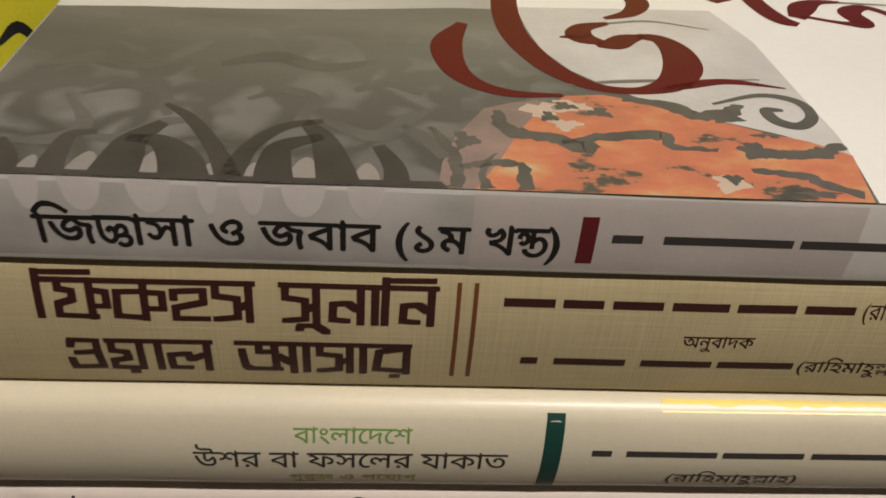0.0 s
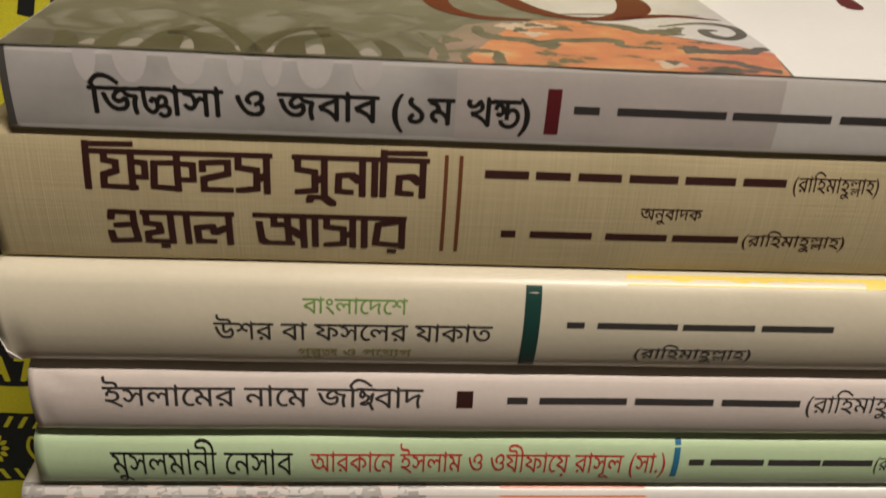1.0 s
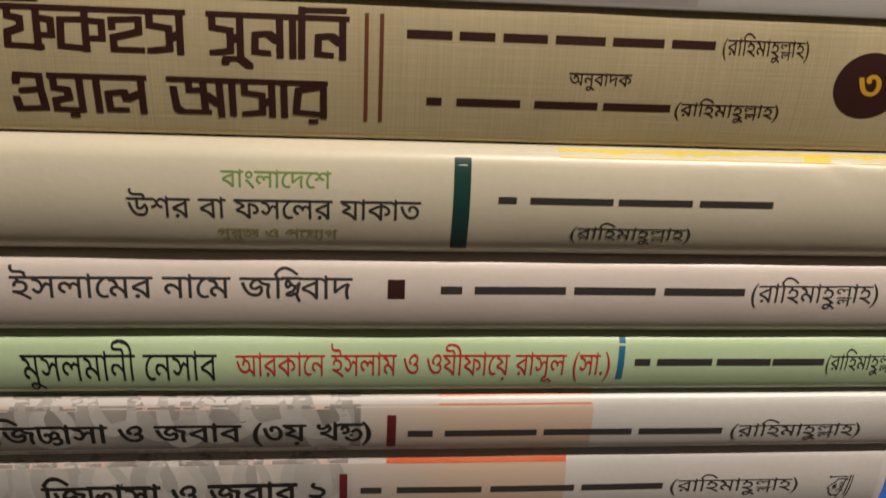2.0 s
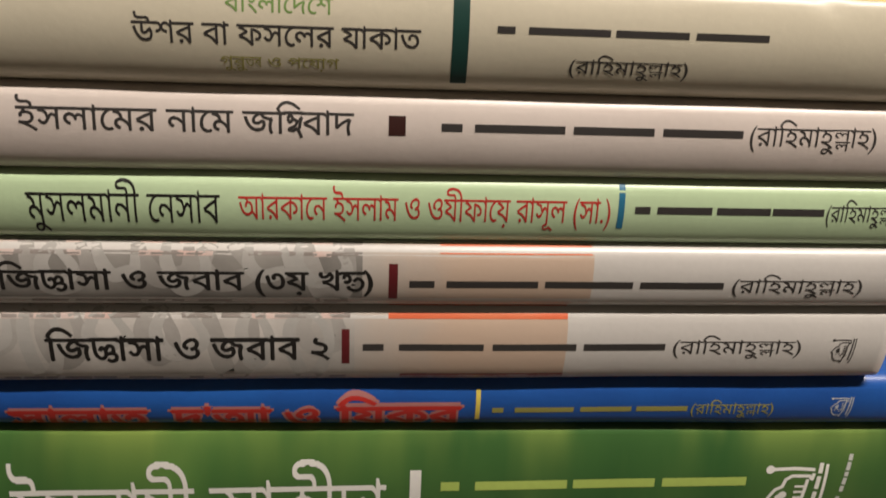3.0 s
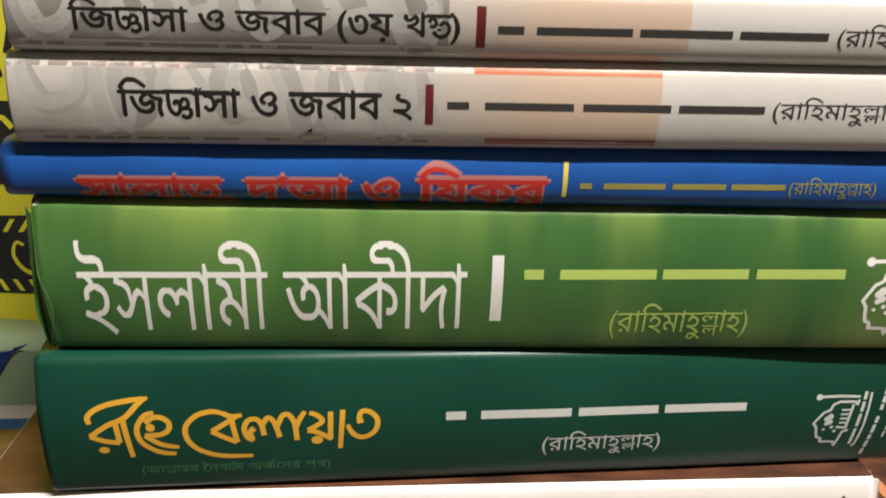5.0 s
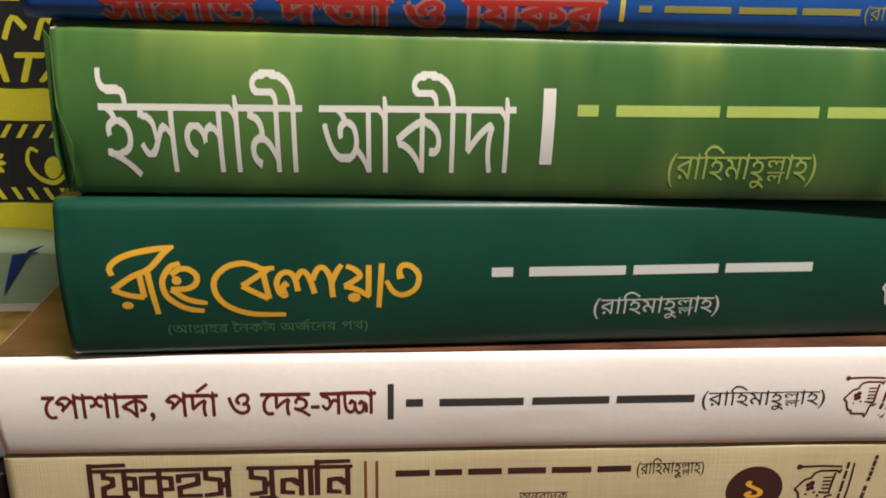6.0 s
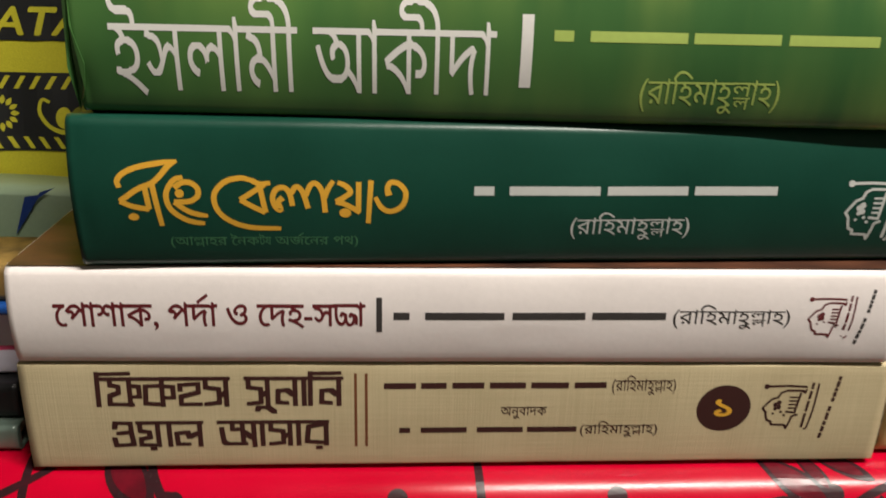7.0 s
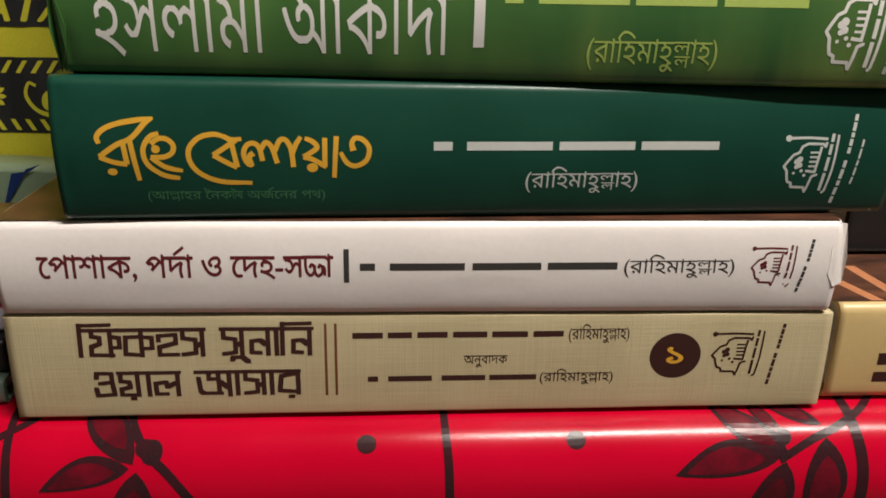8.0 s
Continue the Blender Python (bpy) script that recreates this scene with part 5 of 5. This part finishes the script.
for cx, rx, tall in ((-51.4, 1.6, 5), (-43.8, 2.4, 6.5), (-34.2, 2.6, 7.5), (-25.9, 1.2, 4.5), (-19.6, 1.5, 5), (-12.1, 2.6, 7), (-3.0, 2.2, 6)):
    bm = bmesh.new()
    poly(bm, [(cx - rx, 103.8)] + [(cx - rx * math.cos(math.pi * k / 12) * (1 - 0.2 * math.sin(math.pi * k / 12)), 103.8 + tall * math.sin(math.pi * k / 12)) for k in range(1, 12)] + [(cx + rx, 103.8)])
    b12.print_top("petal", bm, M_PETAL, "pale printed petal", 0.25)
    b12.print("petal", ellipse_bm(cx, 281.8, rx * 1.25, 5.5, 281.8), M_PALELOBE, "", 0.05)

# the red calligraphy on the cover, each pen stroke placed to fit the camera's view
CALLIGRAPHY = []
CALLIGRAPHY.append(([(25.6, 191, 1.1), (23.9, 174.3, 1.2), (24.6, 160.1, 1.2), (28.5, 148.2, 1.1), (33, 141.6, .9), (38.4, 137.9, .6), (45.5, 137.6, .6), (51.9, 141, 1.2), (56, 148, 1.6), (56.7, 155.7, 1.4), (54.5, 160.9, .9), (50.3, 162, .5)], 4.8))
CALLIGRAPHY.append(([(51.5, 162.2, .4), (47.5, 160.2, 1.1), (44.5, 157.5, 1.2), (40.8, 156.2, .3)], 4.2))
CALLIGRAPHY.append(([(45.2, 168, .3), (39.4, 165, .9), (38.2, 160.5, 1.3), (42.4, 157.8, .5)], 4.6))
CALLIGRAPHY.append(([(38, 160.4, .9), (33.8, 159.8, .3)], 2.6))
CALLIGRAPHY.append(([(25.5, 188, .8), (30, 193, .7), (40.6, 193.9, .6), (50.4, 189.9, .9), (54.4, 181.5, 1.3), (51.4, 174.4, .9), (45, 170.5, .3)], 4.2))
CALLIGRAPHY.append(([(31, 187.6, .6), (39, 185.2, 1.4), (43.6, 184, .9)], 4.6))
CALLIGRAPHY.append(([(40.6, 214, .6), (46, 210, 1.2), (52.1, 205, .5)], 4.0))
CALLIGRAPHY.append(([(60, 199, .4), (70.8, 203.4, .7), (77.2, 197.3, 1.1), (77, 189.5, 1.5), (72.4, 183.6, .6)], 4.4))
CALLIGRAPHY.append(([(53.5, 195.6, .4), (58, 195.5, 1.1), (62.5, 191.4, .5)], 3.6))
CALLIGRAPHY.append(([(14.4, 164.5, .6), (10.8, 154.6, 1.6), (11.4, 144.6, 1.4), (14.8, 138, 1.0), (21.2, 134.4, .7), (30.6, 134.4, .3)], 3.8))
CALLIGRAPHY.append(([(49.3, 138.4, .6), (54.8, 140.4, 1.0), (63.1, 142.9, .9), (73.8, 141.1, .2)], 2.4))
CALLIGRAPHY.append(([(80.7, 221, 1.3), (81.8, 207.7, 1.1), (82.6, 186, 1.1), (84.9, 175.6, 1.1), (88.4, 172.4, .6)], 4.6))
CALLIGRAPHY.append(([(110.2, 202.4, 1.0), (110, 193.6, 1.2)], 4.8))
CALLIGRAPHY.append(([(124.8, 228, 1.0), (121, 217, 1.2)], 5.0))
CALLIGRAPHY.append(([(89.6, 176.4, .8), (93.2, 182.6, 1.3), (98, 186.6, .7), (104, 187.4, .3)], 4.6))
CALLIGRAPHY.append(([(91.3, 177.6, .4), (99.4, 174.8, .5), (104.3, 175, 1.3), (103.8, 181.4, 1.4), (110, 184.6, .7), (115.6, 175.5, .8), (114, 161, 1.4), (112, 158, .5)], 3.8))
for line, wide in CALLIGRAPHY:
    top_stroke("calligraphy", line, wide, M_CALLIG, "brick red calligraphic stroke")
for line, wide in (
    ([(44.7, 167.8, .8), (54.7, 170.2, .7), (66.8, 167.2, .3)], 1.2),
    ([(32.4, 138.6, .4), (43.9, 141.2, .8), (69.8, 144.3, .3)], 1.6),
    ([(82.3, 201.3, .8), (96.6, 207.5, .6), (115.3, 208.4, .3)], 1.4),
    ([(86.2, 198.5, .8), (100.7, 192.8, .6), (109, 194, .4)], 1.6),
    ([(104, 187, .8), (115.4, 187, .6), (130, 186, .3)], 1.4),
):
    top_stroke("hairline", line, wide, M_GREYART, "thin grey calligraphic hairline", 0.38)
top_stroke("spiral", [(57.5, 133.6, .4), (67.6, 137.8, .8), (74, 135.9, 1.2), (74.6, 130.5, 1.2), (71, 126.8, 1.3), (67.4, 128.2, 1.5), (66.8, 132, 1.2), (70, 132.4, .5)], 1.9, M_SCROLL, "dark printed spiral", 0.36)
for k, (x, y) in enumerate(((121, 214), (126, 207), (131, 203))):
    top_stroke("caption_bar", [(x, y), (x + 3.5, y - 5)], 1.6, M_PALEINK, "", 0.3)

fiqh_print(b11, 27.3, 240.2, "\u09e9", 0.955, 0.88)


# ---- torn and creased jackets ----
def flap(b, points, mat, label, lift=0.6):
    """A lifted scrap of jacket at a book's end: outline points with their own lift, in millimetres."""
    bm = bmesh.new()
    front = [bm.verts.new(((x - b.x0) * MM, b.sp.depth((x - b.x0) * MM, min(max((z - b.z0) * MM, 0.0), b.sp.thick)) - l * MM, (z - b.z0) * MM)) for x, z, l in points]
    back = [bm.verts.new(v.co + Vector((0, 0.0004, 0))) for v in front]
    bm.faces.new(front)
    bm.faces.new(back[::-1])
    n = len(front)
    for k in range(n):
        bm.faces.new((front[k], back[k], back[(k + 1) % n], front[(k + 1) % n]))
    bmesh.ops.triangulate(bm, faces=bm.faces[:])
    part("jacket_scrap", bm, mat, b.root, label)


flap(b2, [(129.5, 42.6, 0.1), (131.6, 38.7, 0.35), (134.0, 39.9, 0.3), (134.4, 48, 0.2), (134.0, 57.2, 0.0), (131.5, 57.6, 0.1), (129.8, 50, 0.08)], M_PINKWHITE, "curled white jacket corner")
flap(b4, [(-81.4, 97.5, 0.4), (-78.8, 103, 0.8), (-78.0, 109, 0.5), (-80.2, 118, 0.6), (-80.4, 132, 0.5), (-81.8, 133.5, 0.1), (-82.2, 108, 0.0)], M_GREEN, "creased clear jacket edge")
flap(b10, [(-74.4, 228, 0.0), (-73.0, 222, 0.6), (-71.4, 218.6, 0.4), (-73.2, 219.5, 0.2)], M_WHITE, "bent white jacket edge")


# Worn print; b4's upper left chip paints the highlight on its crumpled jacket.
for b, chips in ((b3, ((-83.5, 59.2, 1.8, 0.9), (143.6, 59.3, 1.0, 0.7))), (b4, ((-80.3, 133.6, 1.6, 1.5), (-80.2, 97.4, 0.9, 1.2))), (b9, ((-70.8, 215.6, 1.4, 1.2),)), (b8, ((-72.8, 198.4, 1.2, 0.8),)), (b2, ((-103.8, 57.6, 1.2, 0.8),))):
    for x, z, w, h in chips:
        bm = bmesh.new()
        poly(bm, ((x, z), (x + w, z + 0.25 * h), (x + 0.55 * w, z + 0.6 * h), (x + 0.2 * w, z + h)))
        b.print("wear_glint_chip", bm, M_PALEINK, "pale chip: worn print, and painted glint on the green jacket", 0.05)


# ---- things beside and behind the stack ----
right = Book("tan book with a brown printed cover beside the stack", 139.0, 360, -1.9, 30.6, 106.5, M_CREAM, deep=0.160, radius=3.0, bulge=0.7, board=1.6, seed=21, group="books beside the stack")
right.cover.data.materials[0] = material("laminated_tan", (0.62, 0.45, 0.20), 0.38, 0.04, coat=0.12)
right.rule("title_bar", 153.5, 172, 10.5, 14.5, M_BROWNINK, "dark brown unreadable lettering")
right.rule("title_bar", 153, 166, 4.5, 8.0, M_BROWNINK)
bm = bmesh.new()
rect(bm, 137.8, 359, 109.5, 265)
right.print_top("cover_art", bm, M_BROWNART, "dark brown printed cover")
for k in range(6):
    bm = bmesh.new()
    poly(bm, [(150 + 9 * k, 110), (154 + 9 * k, 110), (146 + 15 * k, 140), (142 + 15 * k, 140)])
    right.print_top("ray", bm, M_RAY, "orange printed ray", 0.25)
# Added black block: its colour stands in for shade in the gap.
upper = Book("black book-shaped filler for the shaded gap above the tan one", 162, 372, 30.9, 62, 150, M_BLACKBOOK, deep=0.13, radius=3.0, bulge=0.7, board=2.2, seed=22, group="books beside the stack")
# Book-shaped stand-in for an unidentified brown thing at the right.
top2 = Book("dark brown book-shaped stand-in lying on the black one", 158, 368, 62.4, 92, 146, M_BROWNART, deep=0.13, radius=3.0, bulge=0.7, board=2.2, seed=23, group="books beside the stack")

# Depths kept short to fit the camera's view, so that their tops stay hidden.
folder = Book("grey-green plastic folder lying on the table", -330, -112, -1.9, 6.0, 112, M_SILVER, deep=0.09, radius=1.5, bulge=0.2, board=0.6, seed=31, group="books behind the stack")
black = Book("black book lying under a white notebook", -330, -112, 6.2, 17.0, 116, M_BLACKBOOK, deep=0.075, radius=2.0, bulge=0.4, board=1.2, seed=32, group="books behind the stack")
note = Book("lilac white notebook with a pink line", -322, -106.5, 17.2, 37.5, 112, M_LILAC, deep=0.06, radius=1.2, bulge=0.2, board=0.5, yaw=3.0, seed=33, group="books behind the stack")
note.rule("pink_line", -321, -107.5, 25.0, 26.4, M_PINKLINE, "pink printed line")
blue = Book("thin blue notebook under a yellowed book", -325, -108, 37.7, 41.0, 118, M_BLUE, deep=0.05, radius=1.2, bulge=0.2, board=0.5, seed=34, group="books behind the stack")
old = Book("yellowed old book with a worn spine", -325, -107, 41.2, 51.5, 120, material("yellowed_cover", (0.42, 0.26, 0.07), 0.6, 0.15, second=(0.10, 0.06, 0.02), cloud=90), deep=0.025, radius=2, bulge=0.4, board=0.8, seed=35, group="books behind the stack")


def sheet_point(x, z, y0, lean, seed):
    """A standing bag's front: folds that run up and down."""
    fold = 0.006 * noise.noise(Vector((x * 16, z * 5, seed))) + 0.0015 * noise.noise(Vector((x * 60, z * 30, seed + 3)))
    return Vector((x, y0 + lean * z + fold, TABLE + z))


def bag_bm(x0, x1, z0, z1, y0, lean, seed, deep):
    bm = bmesh.new()
    nx, nz = 70, 60
    front = [[bm.verts.new(sheet_point(x0 + (x1 - x0) * i / nx, z0 + (z1 - z0) * j / nz, y0, lean, seed)) for i in range(nx + 1)] for j in range(nz + 1)]
    back = [[bm.verts.new(v.co + Vector((0, deep * (0.25 + 0.75 * math.sin(math.pi * i / nx)), 0))) for i, v in enumerate(r)] for r in front]
    for g, flip in ((front, False), (back, True)):
        for r0, r1 in zip(g, g[1:]):
            for i in range(nx):
                q = (r0[i], r0[i + 1], r1[i + 1], r1[i])
                bm.faces.new(q[::-1] if flip else q)
    ring_f = front[0] + [r[-1] for r in front[1:]] + front[-1][-2::-1] + [r[0] for r in front[-2:0:-1]]
    ring_b = back[0] + [r[-1] for r in back[1:]] + back[-1][-2::-1] + [r[0] for r in back[-2:0:-1]]
    for k in range(len(ring_f)):
        m = (k + 1) % len(ring_f)
        bm.faces.new((ring_f[k], ring_b[k], ring_b[m], ring_f[m]))
    bmesh.ops.recalc_face_normals(bm, faces=bm.faces[:])
    return bm


SACK = (0.228, 0.30, 51)
sack = thing("sack", (0, 0, 0), "yellow woven sack with black printed bands behind the books", "sack")
part("cloth", bag_bm(-0.42, 0.14, -0.0021, 0.40, *SACK, 0.09), M_SACK, sack, smooth=True)


def sack_print(name, bm, mat, label="", lift=0.35):
    slice_bm(bm, 1, 6.0)
    slice_bm(bm, 0, 6.0)
    for v in bm.verts:
        p = sheet_point(v.co.x * MM, v.co.y * MM, *SACK)
        v.co = p - Vector((0, (lift + v.co.z) * MM, 0))
    return part(name, bm, mat, sack, label)


def band(z0, z1):
    bm = bmesh.new()
    rect(bm, -418, 138, z0, z1)
    sack_print("band", bm, M_SACKBLACK, "black printed band")


def hatch(z0, z1, lean, gap=6.2):
    x = -240
    while x < -110:
        bm = bmesh.new()
        poly(bm, [(x, z0), (x + 2.0, z0), (x + 2.0 + lean, z1), (x + lean, z1)])
        sack_print("hatch", bm, M_SACK, "", 0.6)
        x += gap


def sack_word(body, x0, x1, head, base, mat, lift):
    bm = letters(body, 0.02)
    fit_letters(bm, x0, x1, head, base)
    for v in bm.verts:
        v.co.x += (v.co.y - base) * 0.25
    sack_print("word", bm, mat, "printed word fragment", lift)


band(96.5, 128)
sack_word("KATA", -178, -131, 108.2, 98.8, M_SACK, 0.6)
for k in range(5):
    bm = bmesh.new()
    stroke(bm, [(-180 + 12 * k, 114), (-177 + 12 * k, 122), (-172 + 12 * k, 118)], 2.2, 3)
    sack_print("figure", bm, M_SACK, "", 0.6)
band(54, 84.3)
hatch(78, 83, 3.0)
hatch(55, 59.5, -3.0)
for cx in (-208, -164.5, -121):
    for k in range(13):
        a = 2 * math.pi * k / 13
        bm = bmesh.new()
        poly(bm, leaf_points((cx + 7.2 * math.cos(a), 68.5 + 7.2 * math.sin(a)), (cx + 3.6 * math.cos(a), 68.5 + 3.6 * math.sin(a)), 2.0, 6))
        sack_print("petal", bm, M_SACK, "yellow printed petal", 0.6)
for cx in (-186, -142):
    bm = bmesh.new()
    stroke(bm, [(cx - 3, 73, .7), (cx - 6, 74, .8), (cx - 7, 69, 1), (cx - 3, 63.5, 1), (cx + 3, 61.5, 1.2), (cx + 7, 65, .8), (cx + 5, 69, .6)], 1.6, 5)
    disc(bm, cx + 2.5, 67, 3.2, 4.2, 16)
    sack_print("paisley", bm, M_SACK, "yellow printed paisley", 0.6)
figures = (
    ([(-121, 252), (-117, 290)], 6.5), ([(-110, 252), (-106, 290)], 7.5), ([(-139, 262), (-135, 300)], 6.5), ([(-96, 258), (-93, 300)], 6.0),
    ([(-150, 236, .7), (-142, 243, 1.1), (-134, 241, 1.2), (-129, 234, .8)], 5.0), ([(-150, 226, .7), (-143, 231, 1.0), (-137, 228, .6)], 4.0), ([(-121, 232, .4), (-115, 238, 1.0), (-109, 233, .5)], 4.0),
    ([(-160, 205, .8), (-152, 214, 1.2), (-146, 208, 1), (-150, 200, .8), (-140, 198, .7)], 4.0), ([(-137, 206, .8), (-131, 214, 1.2), (-125, 206, 1), (-131, 198, .8)], 4.0), ([(-117, 200, .8), (-112, 212, 1.1), (-105, 206, .7)], 4.0),
    ([(-168, 150, .8), (-162, 160, 1.2), (-156, 152, 1), (-160, 145, .7)], 3.6), ([(-150, 146, .8), (-146, 161, 1.2), (-139, 160, .7)], 3.6), ([(-132, 148, .8), (-127, 160, 1.2), (-120, 152, 1), (-126, 145, .7)], 3.6),
    ([(-165, 134), (-152, 139)], 3.4), ([(-146, 134), (-133, 139)], 3.4), ([(-127, 134), (-114, 139)], 3.4), ([(-166, 188), (-150, 193)], 4.0), ([(-140, 187), (-126, 192)], 4.0),
)
for points, width in figures:
    bm = bmesh.new()
    stroke(bm, [(p[0] * 1.17, p[1] * 0.96, *p[2:]) if p[1] > 190 else p for p in points], width, 5)
    sack_print("figure", bm, M_SACKBLACK, "black printed figure", 0.4)
band(172, 180)

packet = thing("packet", (0, 0, 0), "pale green plastic packet with a blue mark", "packet")
PACKET = (0.205, 0.05, 77)
part("wrapper", bag_bm(-0.36, -0.055, -0.0021, 0.046, *PACKET, 0.03), M_PACKET, packet, smooth=True)
for tri in (((-137, 46), (-143, 45), (-148, 30)), ((-137, 47), (-131, 49), (-139, 44))):
    bm = bmesh.new()
    poly(bm, tri)
    slice_bm(bm, 1, 3.0)
    for v in bm.verts:
        v.co = sheet_point(v.co.x * MM, v.co.y * MM, *PACKET) - Vector((0, 0.0008, 0))
    part("mark", bm, M_PACKETBLUE, packet, "dark blue printed mark")
